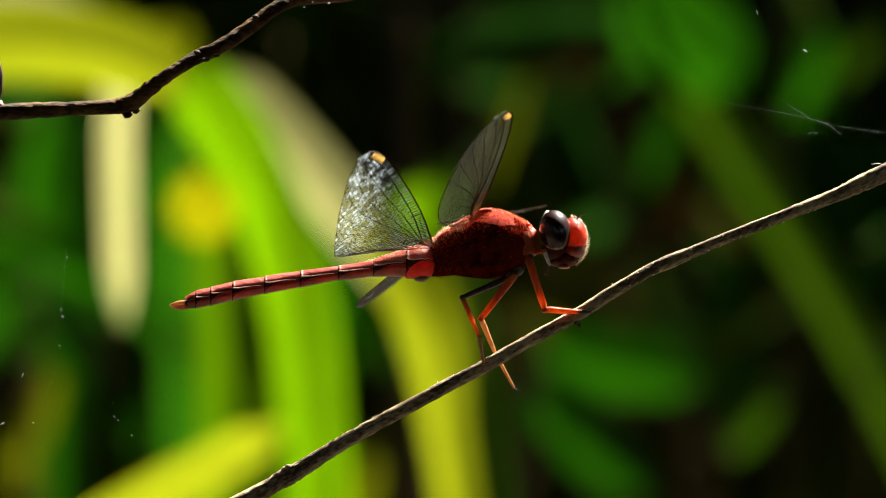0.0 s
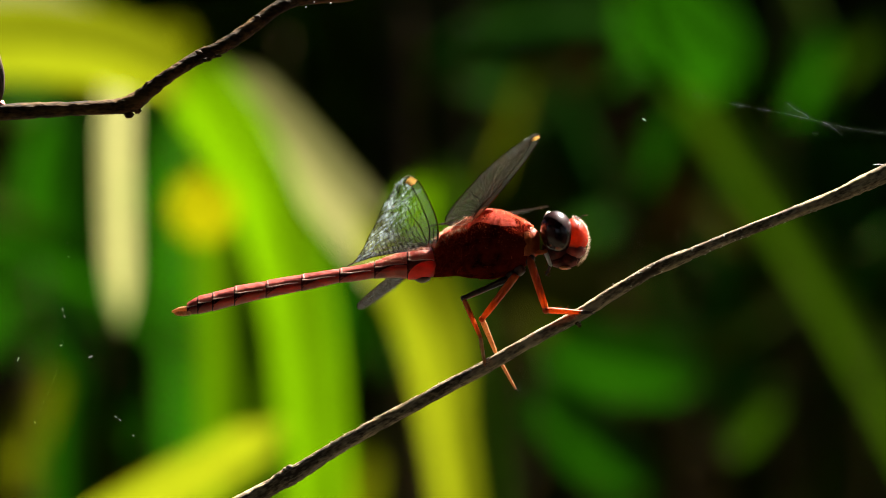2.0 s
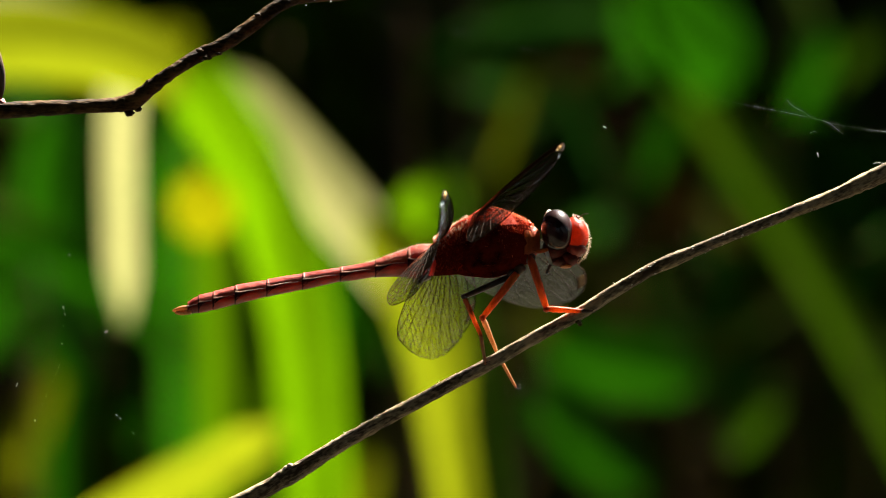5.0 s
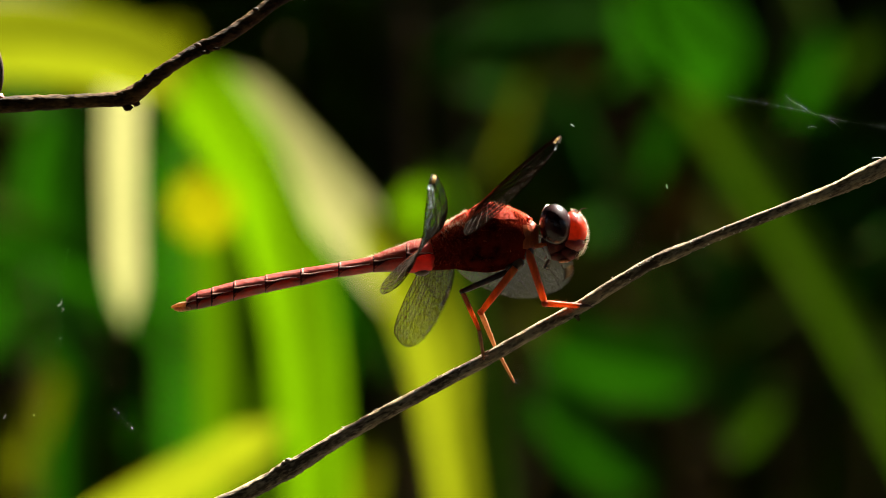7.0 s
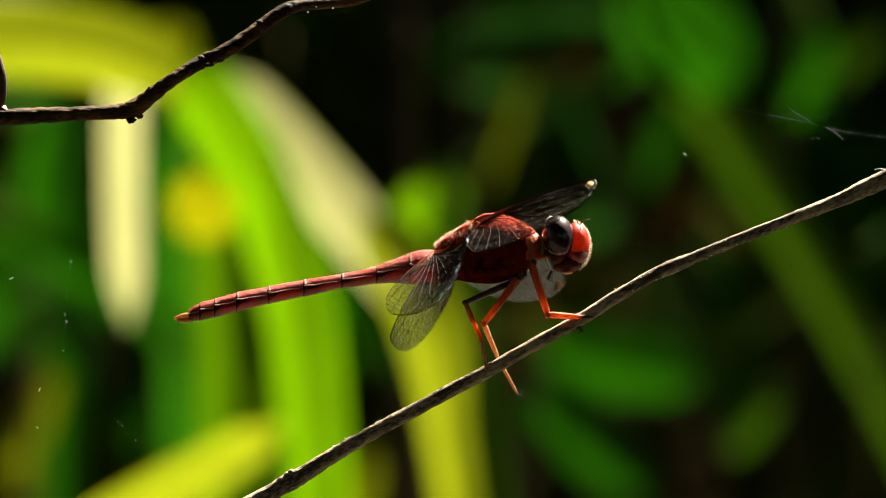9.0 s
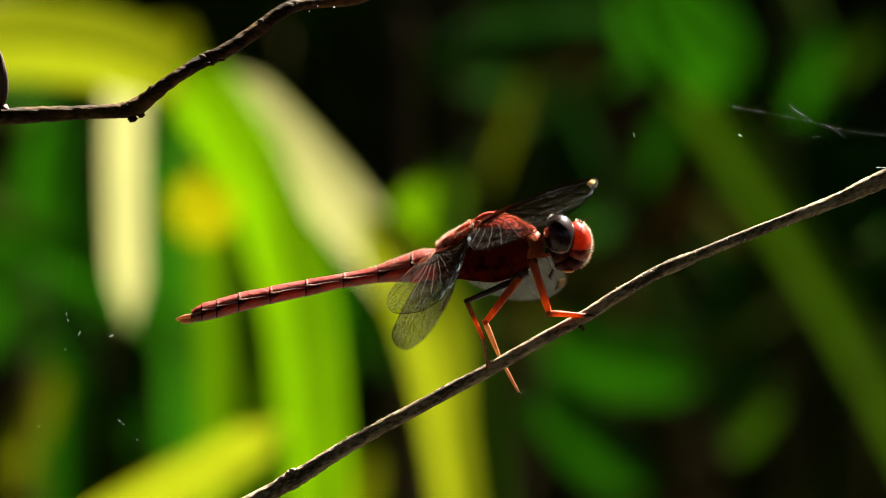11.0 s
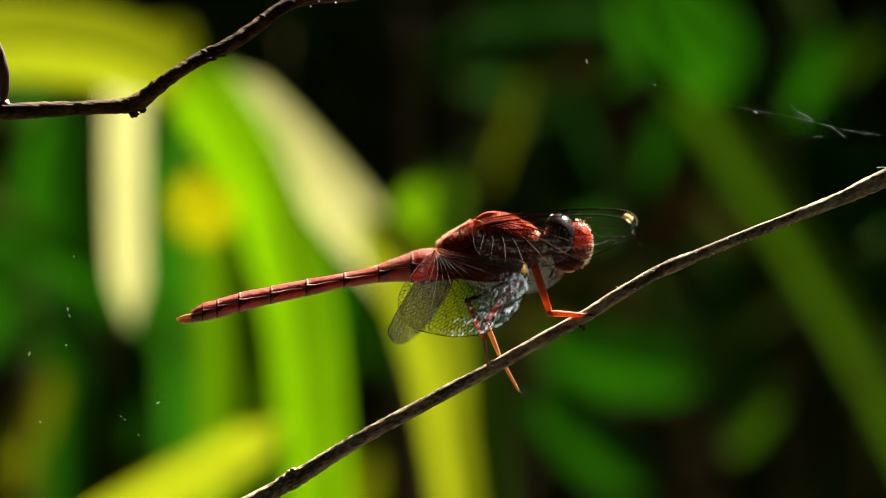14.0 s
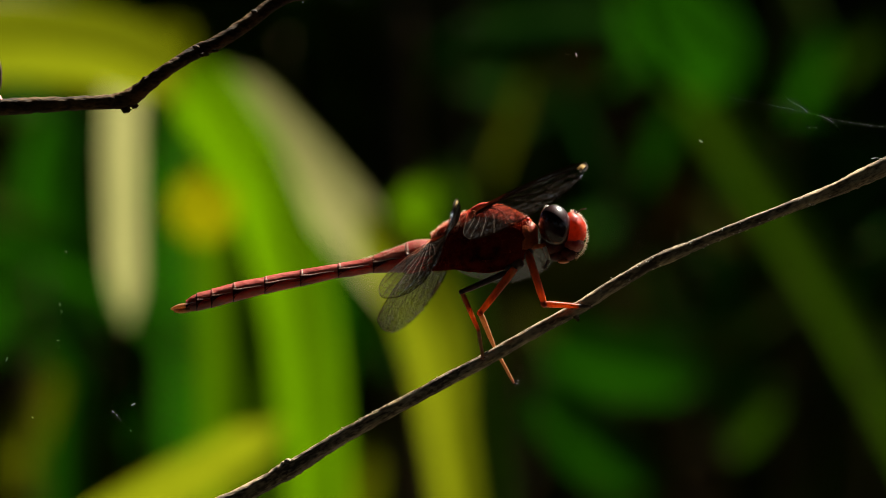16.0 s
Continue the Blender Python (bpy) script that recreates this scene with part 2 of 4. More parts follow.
def spikes(bm, roots, length, width, rnd, droop=0.0):
    """Thin tapered hairs; roots: (place, direction) pairs."""
    for p, d in roots:
        d = (Vector(d) + Vector([rnd.uniform(-0.35, 0.35) for _ in range(3)])).normalized()
        s = d.orthogonal().normalized() * width
        e = d.cross(s).normalized() * width
        k = length * rnd.uniform(0.5, 1.2)
        tip = bm.verts.new(Vector(p) + d * k + Vector((0, 0, -droop * k)))
        a, b, c = (bm.verts.new(Vector(p) + q) for q in (s, -0.5 * s + 0.87 * e, -0.5 * s - 0.87 * e))
        for f in ((a, b, tip), (b, c, tip), (c, a, tip)):
            bm.faces.new(f)
    return bm


# ---- ground ----
def make_ground():
    n, size = 40, 400.0
    vs, fs = [], []
    for j in range(n + 1):
        for i in range(n + 1):
            a, b = (2 * i / n - 1), (2 * j / n - 1)
            x, y = size * a ** 3, size * b ** 3
            r = math.hypot(x, y)
            vs.append((x, y, min(r, 6) * 0.01 * noise.noise(Vector((x * 0.8, y * 0.8, 0))) - 0.01))
    for j in range(n):
        for i in range(n):
            k = j * (n + 1) + i
            fs.append((k, k + 1, k + n + 2, k + n + 1))
    return tagged(part("ground", (vs, fs), SOIL), "dark damp soil with leaf litter", "ground", kind="structure")


make_ground()


# ---- background plants, far out of focus ----
def blade(name, path, widths, y, tilt, material, label, root=None, twist=0.0, category="grass blade", group="", n=10, lean=0.45, stalk=None, hub=None):
    """A long leaf with a folded midrib. path: grid places, tip first; root: grid u where it meets the soil; tilt: degrees about its length."""
    pts = [spot(u, v, y + lean * (v - 441) * U * (1 + y / D)) for u, v in path]
    wid = [w * U * (1 + y / D) for w in widths]
    if root is not None:
        last = pts[-1]
        foot = Vector((spot(root, 441, y).x, last.y + 0.12, -0.005))
        step = (last - pts[-2]).length
        ahead = last + (last - pts[-2]) * 0.5
        ahead.z = last.z - 0.6 * step
        pts += [ahead.lerp(foot, 0.05), last.lerp(foot, 0.25), last.lerp(foot, 0.6), foot]
        wid += [wid[-1], wid[-1] * 0.9, wid[-1] * 0.7, wid[-1] * 0.35]
    rows = curve([(*p, w) for p, w in zip(pts, wid)], n)
    vs, fs, m = [], [], 6
    for i, row in enumerate(rows):
        p = Vector(row[:3])
        t = Vector(rows[min(i + 1, len(rows) - 1)][:3] - rows[max(i - 1, 0)][:3]).normalized()
        across = t.cross(Vector((0, 1, 0))).normalized()
        a = radians(tilt + twist * i / len(rows))
        back = across.cross(t).normalized()
        s = across * math.cos(a) + back * math.sin(a)
        nrm = t.cross(s).normalized()
        edge = min(1.0, 0.25 + i / (0.12 * len(rows)))
        for k in range(m + 1):
            c = 2 * k / m - 1
            vs.append(p + s * (0.5 * row[3] * edge * c) + nrm * (0.10 * row[3] * (1 - abs(c)) + 0.02 * row[3] * noise.noise(p * 40)))
        if i:
            b = i * (m + 1)
            fs += [(b + k, b + k + 1, b + k - m, b + k - m - 1) for k in range(m)]
    o = spot(*hub, y) if hub else Vector(rows[-1][:3])
    ob = part(name, ([v - o for v in vs], fs), material, at=o)
    rib = bmesh.new()
    mid = [vs[i * (m + 1) + m // 2] - o for i in range(len(rows))]
    tube(rib, mid, [max(0.04 * r[3], 1e-4) for r in rows], 5)
    part("midrib", rib, material, ob)
    if stalk:
        st = bmesh.new()
        q = curve([tuple(spot(u, v, y) - o) for u, v in stalk] + [(spot(stalk[-1][0], 441, y).x - o.x, y - o.y, -0.005 - o.z)], 8)
        tube(st, q, [3.0 * U * (1 + y / D)] * len(q), 6)
        part("stalk", st, BARK_DARK, ob)
    return tagged(ob, label, category, group)


GRASS = "tall grass blades behind the twig"
BLADES = {}
# bright, sunlit blades
blade("grass_blade", [(320, 175), (275, 125), (205, 92), (120, 76), (0, 70), (-160, 110), (-330, 230), (-420, 500)],
      [50, 110, 135, 140, 140, 130, 110, 90], 0.90, 0, YELLOW_GREEN, "arching bright yellow-green grass blade lit through by the sun", -450, group=GRASS, lean=0.0)
blade("grass_blade", [(315, 120), (348, 150), (395, 215), (455, 320), (505, 450), (538, 600), (556, 760), (566, 930)],
      [40, 110, 125, 125, 125, 120, 116, 112], 1.0, 0, LIME, "curved bright lime-green grass blade lit through", 560, group=GRASS)
blade("grass_blade", [(465, 250), (500, 400), (530, 560), (548, 720), (560, 930)],
      [40, 105, 110, 105, 100], 0.85, 24, LIME, "upright bright lime-green grass blade", 570, group=GRASS)
BLADES["droop"] = blade("grass_blade", [(246, 575), (242, 510), (238, 400), (236, 260), (238, 170), (220, 105), (150, 72), (-60, 90), (-300, 240), (-420, 500)],
      [36, 62, 70, 74, 76, 84, 90, 90, 86, 80], 1.05, 0, STRAW, "drooping pale straw-coloured dry grass blade", -460, group=GRASS, hub=(228, 350))
BLADES["straw"] = blade("grass_blade", [(378, 118), (415, 160), (464, 214), (518, 274), (570, 334), (618, 392), (684, 476), (742, 585), (766, 720), (790, 930)],
      [50, 84, 96, 100, 102, 102, 92, 56, 30, 24], 1.05, 0, STRAW, "long curved pale straw-coloured grass blade", 850, group=GRASS, hub=(600, 315))
blade("grass_blade", [(640, 380), (676, 425), (724, 490), (762, 572), (778, 655), (790, 760), (812, 930)],
      [60, 110, 132, 132, 112, 92, 84], 0.95, 24, YELLOW_GREEN, "yellowish green grass blade", 830, group=GRASS)
blade("grass_blade", [(770, 290), (790, 360), (815, 470), (842, 600), (866, 740), (890, 930)],
      [60, 110, 110, 90, 80, 80], 1.25, 62, LIME, "soft mid-green grass blade beside a yellowish one", 910, group=GRASS)
# a darker green takes the place of shade on this blade
blade("grass_blade", [(545, 300), (592, 420), (610, 520), (600, 610), (575, 760), (565, 930)],
      [30, 70, 80, 70, 60, 60], 1.3, 40, GREEN, "half-shaded green grass blade", 590, group=GRASS)
blade("grass_blade", [(500, 748), (440, 786), (370, 829), (275, 883), (170, 944), (40, 1038)],
      [50, 85, 100, 108, 105, 100], 0.85, 32, YELLOW_GREEN, "low leaning yellow-green grass blade", -300, group=GRASS)
blade("grass_blade", [(360, 180), (390, 300), (400, 460), (405, 640), (410, 930)],
      [60, 150, 170, 160, 150], 1.3, 52, LIME, "broad mid-green grass blade", 420, group=GRASS)
blade("grass_blade", [(-60, 380), (60, 435), (150, 480), (240, 540), (330, 650), (380, 930)],
      [60, 66, 64, 60, 60, 70], 1.3, 12, GREEN, "slanting dim green grass blade", 400, group=GRASS)
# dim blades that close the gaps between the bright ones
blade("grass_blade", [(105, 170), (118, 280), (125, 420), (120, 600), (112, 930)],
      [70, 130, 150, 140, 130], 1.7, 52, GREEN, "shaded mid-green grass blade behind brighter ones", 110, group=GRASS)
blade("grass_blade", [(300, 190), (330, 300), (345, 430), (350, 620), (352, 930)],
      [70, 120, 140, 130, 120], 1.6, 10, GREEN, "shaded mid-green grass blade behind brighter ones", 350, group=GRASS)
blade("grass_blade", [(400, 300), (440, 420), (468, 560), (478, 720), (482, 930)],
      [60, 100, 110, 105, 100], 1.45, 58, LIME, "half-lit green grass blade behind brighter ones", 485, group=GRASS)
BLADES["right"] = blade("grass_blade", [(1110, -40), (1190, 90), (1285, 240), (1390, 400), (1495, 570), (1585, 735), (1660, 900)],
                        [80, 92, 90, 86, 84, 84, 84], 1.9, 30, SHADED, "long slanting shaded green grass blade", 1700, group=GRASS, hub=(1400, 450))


def bush_leaf(u, v, length, width, turn, y, tilt, material, label):
    """A single broad leaf on a thin stalk that runs down to the soil."""
    a = radians(turn)
    du, dv = math.cos(a) * length / 2, -math.sin(a) * length / 2
    return blade("leaf", [(u + du, v + dv), (u + du * 0.75, v + dv * 0.75), (u + du * 0.3, v + dv * 0.3), (u - du * 0.3, v - dv * 0.3), (u - du * 0.75, v - dv * 0.75), (u - du, v - dv)],
                 [width * 0.2, width * 0.75, width, width, width * 0.75, width * 0.15], y, tilt, material, label, category="leaf", group="broad leaves behind the twig", n=6,
                 stalk=[(u - du * 0.95, v - dv * 0.95), (u - du * 1.1, v - dv * 1.05 + 30), (u - du * 1.15, v - dv + 260)])


bush_leaf(357, 368, 118, 112, 60, 0.95, 0, YELLOW, "small round yellow leaf lit by the sun")
bush_leaf(758, 378, 130, 150, 80, 1.25, 40, LIME, "soft lime-green leaf tip behind the twig")
bush_leaf(290, 92, 120, 110, 80, 1.3, 30, OLIVE, "broad olive-yellow leaf on a thin stalk")
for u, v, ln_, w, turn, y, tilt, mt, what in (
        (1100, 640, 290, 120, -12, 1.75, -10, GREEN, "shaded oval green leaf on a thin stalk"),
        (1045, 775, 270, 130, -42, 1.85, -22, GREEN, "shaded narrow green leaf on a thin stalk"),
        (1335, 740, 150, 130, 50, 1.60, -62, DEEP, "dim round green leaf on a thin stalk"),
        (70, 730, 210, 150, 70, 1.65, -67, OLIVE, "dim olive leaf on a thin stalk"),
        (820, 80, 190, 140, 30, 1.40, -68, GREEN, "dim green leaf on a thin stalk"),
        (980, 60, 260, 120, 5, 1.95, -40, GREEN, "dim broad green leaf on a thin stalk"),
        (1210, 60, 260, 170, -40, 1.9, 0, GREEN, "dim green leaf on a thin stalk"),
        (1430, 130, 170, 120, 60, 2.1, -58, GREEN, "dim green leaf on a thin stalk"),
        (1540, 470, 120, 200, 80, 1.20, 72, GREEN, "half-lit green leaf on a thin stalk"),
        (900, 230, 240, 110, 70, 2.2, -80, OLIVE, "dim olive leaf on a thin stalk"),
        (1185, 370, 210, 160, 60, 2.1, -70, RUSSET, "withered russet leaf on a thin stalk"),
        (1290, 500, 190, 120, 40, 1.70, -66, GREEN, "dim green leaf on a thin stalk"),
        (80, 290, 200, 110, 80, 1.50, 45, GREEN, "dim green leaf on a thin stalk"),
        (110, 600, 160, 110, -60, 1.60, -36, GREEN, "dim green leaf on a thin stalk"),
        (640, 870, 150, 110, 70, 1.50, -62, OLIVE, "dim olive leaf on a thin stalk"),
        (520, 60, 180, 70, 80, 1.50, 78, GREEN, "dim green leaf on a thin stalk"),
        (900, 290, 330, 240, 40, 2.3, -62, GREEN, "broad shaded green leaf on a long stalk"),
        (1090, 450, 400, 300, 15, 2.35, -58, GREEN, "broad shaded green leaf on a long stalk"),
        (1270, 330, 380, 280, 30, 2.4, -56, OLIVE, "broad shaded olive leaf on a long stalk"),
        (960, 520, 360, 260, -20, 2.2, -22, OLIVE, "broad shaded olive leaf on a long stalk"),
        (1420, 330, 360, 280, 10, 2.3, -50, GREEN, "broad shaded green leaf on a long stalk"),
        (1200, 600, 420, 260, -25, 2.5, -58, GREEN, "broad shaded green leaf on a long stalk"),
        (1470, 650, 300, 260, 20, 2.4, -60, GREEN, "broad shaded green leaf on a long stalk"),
        (1100, 180, 380, 240, 0, 2.5, -44, RUSSET, "broad leaf in dark russet that paints shade, on a long stalk"),
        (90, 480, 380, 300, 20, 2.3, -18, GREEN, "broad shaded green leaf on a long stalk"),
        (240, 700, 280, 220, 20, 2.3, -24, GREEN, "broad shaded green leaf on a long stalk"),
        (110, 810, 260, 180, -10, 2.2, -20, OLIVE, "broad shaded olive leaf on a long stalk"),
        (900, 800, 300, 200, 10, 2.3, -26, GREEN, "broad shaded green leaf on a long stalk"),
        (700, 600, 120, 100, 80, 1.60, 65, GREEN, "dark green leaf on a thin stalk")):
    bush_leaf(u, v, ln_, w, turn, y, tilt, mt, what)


# extra leaves in darkened greens, added to fill the black gaps
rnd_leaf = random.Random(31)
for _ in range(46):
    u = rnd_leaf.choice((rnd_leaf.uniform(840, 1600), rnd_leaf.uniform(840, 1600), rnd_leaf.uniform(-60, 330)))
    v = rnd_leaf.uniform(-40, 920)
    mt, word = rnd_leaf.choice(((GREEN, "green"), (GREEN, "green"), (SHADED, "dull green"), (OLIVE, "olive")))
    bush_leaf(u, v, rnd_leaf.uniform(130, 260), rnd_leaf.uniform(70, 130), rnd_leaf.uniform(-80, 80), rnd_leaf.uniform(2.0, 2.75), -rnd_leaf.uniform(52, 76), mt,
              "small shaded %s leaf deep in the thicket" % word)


def foliage(rnd, count, where, size, material, name, parent):
    """Many separate folded leaves scattered by where()."""
    vs, fs = [], []
    for _ in range(count):
        c = where()
        t = Vector([rnd.gauss(0, 1) for _ in range(3)]) + Vector((0, 0, -0.4))
        t.normalize()
        s = t.orthogonal().normalized()
        s.rotate(Matrix.Rotation(rnd.uniform(0, 6.3), 3, t))
        k = size * rnd.uniform(0.6, 1.4)
        nrm = t.cross(s)
        b = len(vs)
        vs += [c - t * k, c + s * k * 0.38 + nrm * k * 0.1, c + t * k, c - s * k * 0.38 + nrm * k * 0.1]
        fs += [(b, b + 1, b + 2), (b, b + 2, b + 3)]
    return part(name, (vs, fs), material, parent, smooth=False)


def shrub(x, y, wide, deep, tall, count, size, seed, label, mats=(DEEP,), kind="shrub"):
    """Stems that fan out from the soil and a ragged mass of leaves."""
    rnd = random.Random(seed)
    ob = new(kind)
    ob.location = (x, y, -0.01)
    tagged(ob, label, kind)
    for _ in range(7):
        bm = bmesh.new()
        a, b = rnd.uniform(-0.4, 0.4) * wide, rnd.uniform(-0.4, 0.4) * deep
        pts = curve([(a * 0.2, b * 0.2, 0), (a * 0.5 + rnd.uniform(-0.05, 0.05), b * 0.5, tall * 0.35), (a, b, tall * rnd.uniform(0.7, 0.95))], 6)
        tube(bm, pts, np.linspace(0.014, 0.004, len(pts)), 6)
        part("stem", bm, TRUNK, ob)
    heads = [Vector((rnd.uniform(-0.5, 0.5) * wide, rnd.uniform(-0.5, 0.5) * deep, rnd.uniform(0.05, 0.9) * tall)) for _ in range(50)]

    def where():
        c = rnd.choice(heads)
        q = c + Vector([rnd.gauss(0, 0.12) for _ in range(3)]) * min(1.0, tall)
        return Vector((q.x, q.y, max(0.02, q.z)))
    for i, mt in enumerate(mats):
        foliage(rnd, count // len(mats), where, size, mt, "foliage", ob)
    return ob


shrub(0.0, 3.2, 1.8, 0.8, 1.9, 9000, 0.045, 11, "dense dark green shrub in dappled shade", (FOLIAGE, FOLIAGE))
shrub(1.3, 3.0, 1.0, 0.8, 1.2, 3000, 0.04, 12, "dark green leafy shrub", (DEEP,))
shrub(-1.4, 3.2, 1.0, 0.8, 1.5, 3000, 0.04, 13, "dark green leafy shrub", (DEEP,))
# ring of added shrubs, mostly out of view, that holds back sky light
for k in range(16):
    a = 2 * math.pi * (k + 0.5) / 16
    shrub(5.2 * math.sin(a), 5.2 * math.cos(a) + 0.4, 2.6, 2.6, 3.4, 2600, 0.17, 40 + k, "tall dense dark green shrub added to screen the sky")
# more shrubs added to cover pale sky showing through the thicket
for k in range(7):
    shrub(-2.7 + 0.9 * k, 7.4, 1.8, 1.5, 4.4, 2200, 0.19, 60 + k, "tall dense dark green shrub added behind the thicket to hide the sky")


GAP_Y, GAP_R = 1.35, 1.5


# unseen trees, added to block sky light from all sides
def tree(x, y, tall, spread, seed, count):
    rnd = random.Random(seed)
    ob = new("tree")
    ob.location = (x, y, -0.02)
    tagged(ob, "added unseen leafy tree whose crown blocks sky light", "tree")
    bm = bmesh.new()
    pts = curve([(0, 0, 0), (0.05, 0.02, tall * 0.3), (0.0, 0.1, tall * 0.62), (0.1, 0.0, tall * 0.92)], 8)
    tube(bm, pts, np.linspace(0.14, 0.03, len(pts)), 10, 0.25, seed)
    ends = []
    for i in range(11):
        a = 2.4 * i + rnd.uniform(-0.3, 0.3)
        z = tall * rnd.uniform(0.45, 0.85)
        e = Vector((math.cos(a) * spread * rnd.uniform(0.6, 1), math.sin(a) * spread * rnd.uniform(0.6, 1), z + rnd.uniform(0.2, 0.9)))
        lp = curve([(0.03, 0.05, z), (e.x * 0.5, e.y * 0.5, z + 0.35), tuple(e)], 5)
        tube(bm, lp, np.linspace(0.05, 0.01, len(lp)), 6)
        ends += [Vector(q) for q in lp[4:]]
    part("trunk", bm, TRUNK, ob)
    
    def where():
        # the made-up canopy leaves out a gap through which the sun falls
        while True:
            q = rnd.choice(ends) + Vector([rnd.gauss(0, 0.45) for _ in range(3)])
            w = q + ob.location - Vector((0, GAP_Y, H))
            if q.z > 1.2 and (w - SUN * w.dot(SUN)).length > GAP_R:
                return q
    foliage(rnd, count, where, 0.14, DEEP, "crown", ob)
    return ob


for k, (x, y, tall, spread) in enumerate(((0.3, 5.6, 5.0, 2.4), (-3.0, 4.6, 5.2, 2.4), (3.3, 4.8, 5.2, 2.4), (-3.7, 0.6, 5.4, 2.4), (3.9, 0.9, 5.4, 2.4), (-2.7, -3.2, 5.6, 2.5), (2.9, -3.4, 5.6, 2.5), (0.2, -4.0, 5.6, 2.6),
                                           (-1.9, -1.3, 6.2, 2.6), (2.2, -1.5, 6.2, 2.6), (-2.0, 2.2, 6.0, 2.4), (2.7, 2.4, 6.0, 2.4))):
    tree(x, y, tall, spread, 21 + k, 8000)


# ---- twigs ----
def stick(name, path, origin, material, label, seed, n=12, sides=22, rough=0.12, ribs=1.0):
    ob = new(name)
    ob.location = origin
    tagged(ob, label, "twig")
    rows = curve([(*spot(u, v, y), r * U) for u, v, r, y in path], n)
    bm = bmesh.new()
    tube(bm, [Vector(q[:3]) - origin for q in rows], [q[3] for q in rows], sides, rough, seed, lambda a: 1 + ribs * (0.05 * math.cos(5 * a + 1) + 0.035 * math.cos(9 * a)))
    part("bark", bm, material, ob)
    return ob


TWIG_O = spot(861, 646)
twig = stick("twig", [(1990, 60, 6, 0), (1760, 205, 12, 0), (1640, 272, 16, 0), (1568, 307, 15.5, 0), (1530, 324, 14.5, 0), (1490, 343, 12.5, 0), (1450, 359, 11, 0), (1384, 384.5, 10, 0), (1290, 421, 9.6, 0),
                      (1230, 446, 9.8, 0), (1190, 463, 12, 0), (1150, 481, 10.5, 0), (1080, 522, 11, 0), (1030, 554, 11.5, 0), (940, 603, 11, 0), (861, 648, 11.5, 0),
                      (780, 691, 11.5, 0), (700, 734, 12, 0), (640, 767, 12.5, 0), (580, 802, 13, 0), (530, 834, 15, 0), (508, 845, 16.5, 0), (480, 862, 14, 0), (430, 889, 14.5, 0),
                      (330, 940, 16, 0), (100, 1100, 17, 0), (-200, 1600, 19, 0.004), (-400, 3000, 22, 0.01), (-480, 7000, 28, 0.02), (-500, 12470, 34, 0.02)],
             TWIG_O, BARK, "slender dry grey-brown twig slanting upwards", 3)


def twig_bits():
    rnd = random.Random(5)

    def at(u, v, y=0.0):
        return spot(u, v, y) - TWIG_O
    for u, v, s in ((513, 829, 8), (506, 833, 7), (490, 858, 5), (690, 729, 4), (642, 757, 4), (1024, 574, 5)):
        bm = bmesh.new()
        blob(bm, at(u, v, -0.0002), (s * U, s * U, s * U * 0.8), 6, 8, 0.5)
        part("bud_scar", bm, BARK, twig)
    bm = bmesh.new()
    tube(bm, [at(1012, 566, 0), at(1021, 572, -0.0002), at(1028, 579, -0.0002)], [4 * U, 3.5 * U, 3 * U], 6)
    part("stub", bm, BARK_DARK, twig)
    line = ([450, 480, 508, 530, 580, 640, 700, 780, 861, 940, 1030, 1080, 1150, 1190, 1230, 1290, 1384, 1450, 1530, 1568],
            [880, 862, 845, 834, 802, 767, 734, 691, 648, 603, 554, 522, 481, 463, 447, 422, 386, 361, 325, 308])
    bm = bmesh.new()
    # short curled fibres, most of them on one worn stretch
    for k in range(60):
        u = rnd.gauss(650, 32) if k < 38 else rnd.uniform(460, 1540)
        v = np.interp(u, *line) - rnd.uniform(7, 11)
        a, h = rnd.uniform(0, math.pi), rnd.uniform(3, 7)
        q = curve([(u, v, 0), (u + h * 0.5 * math.cos(a), v - h * 0.8, 1.5), (u + h * math.cos(a), v - h * rnd.uniform(0.2, 1.0), 0.5)], 3)
        tube(bm, [at(p[0], p[1], -p[2] * U) for p in q], [0.55 * U] * len(q), 4)
    for k in range(260):
        u = rnd.uniform(440, 1560)
        s = rnd.choice((-1, 1, 1, 1))
        v = np.interp(u, *line) - s * rnd.uniform(8.5, 11)
        spikes(bm, [(at(u, v, -2 * U * rnd.random()), (1.6 * s, -0.3, 0.9 * s))], 4.5 * U, 0.7 * U, rnd)
    for k in range(240):
        u = rnd.gauss(655, 60) if k < 90 else rnd.uniform(440, 1560)
        a = rnd.choice((1, 1, 1, -1)) * rnd.uniform(0.5, 1.25)
        r = rnd.uniform(0.5, 1.7) * U
        blob(bm, at(u, np.interp(u, *line) - 11 * math.sin(a), -11 * U * math.cos(a)), (r * 1.6, r, r), 4, 6, 0.4)
    part("bark_fibre", bm, FIBRE, twig, "pale torn bark fibres")


twig_bits()

BRANCH_O = spot(233, 191)
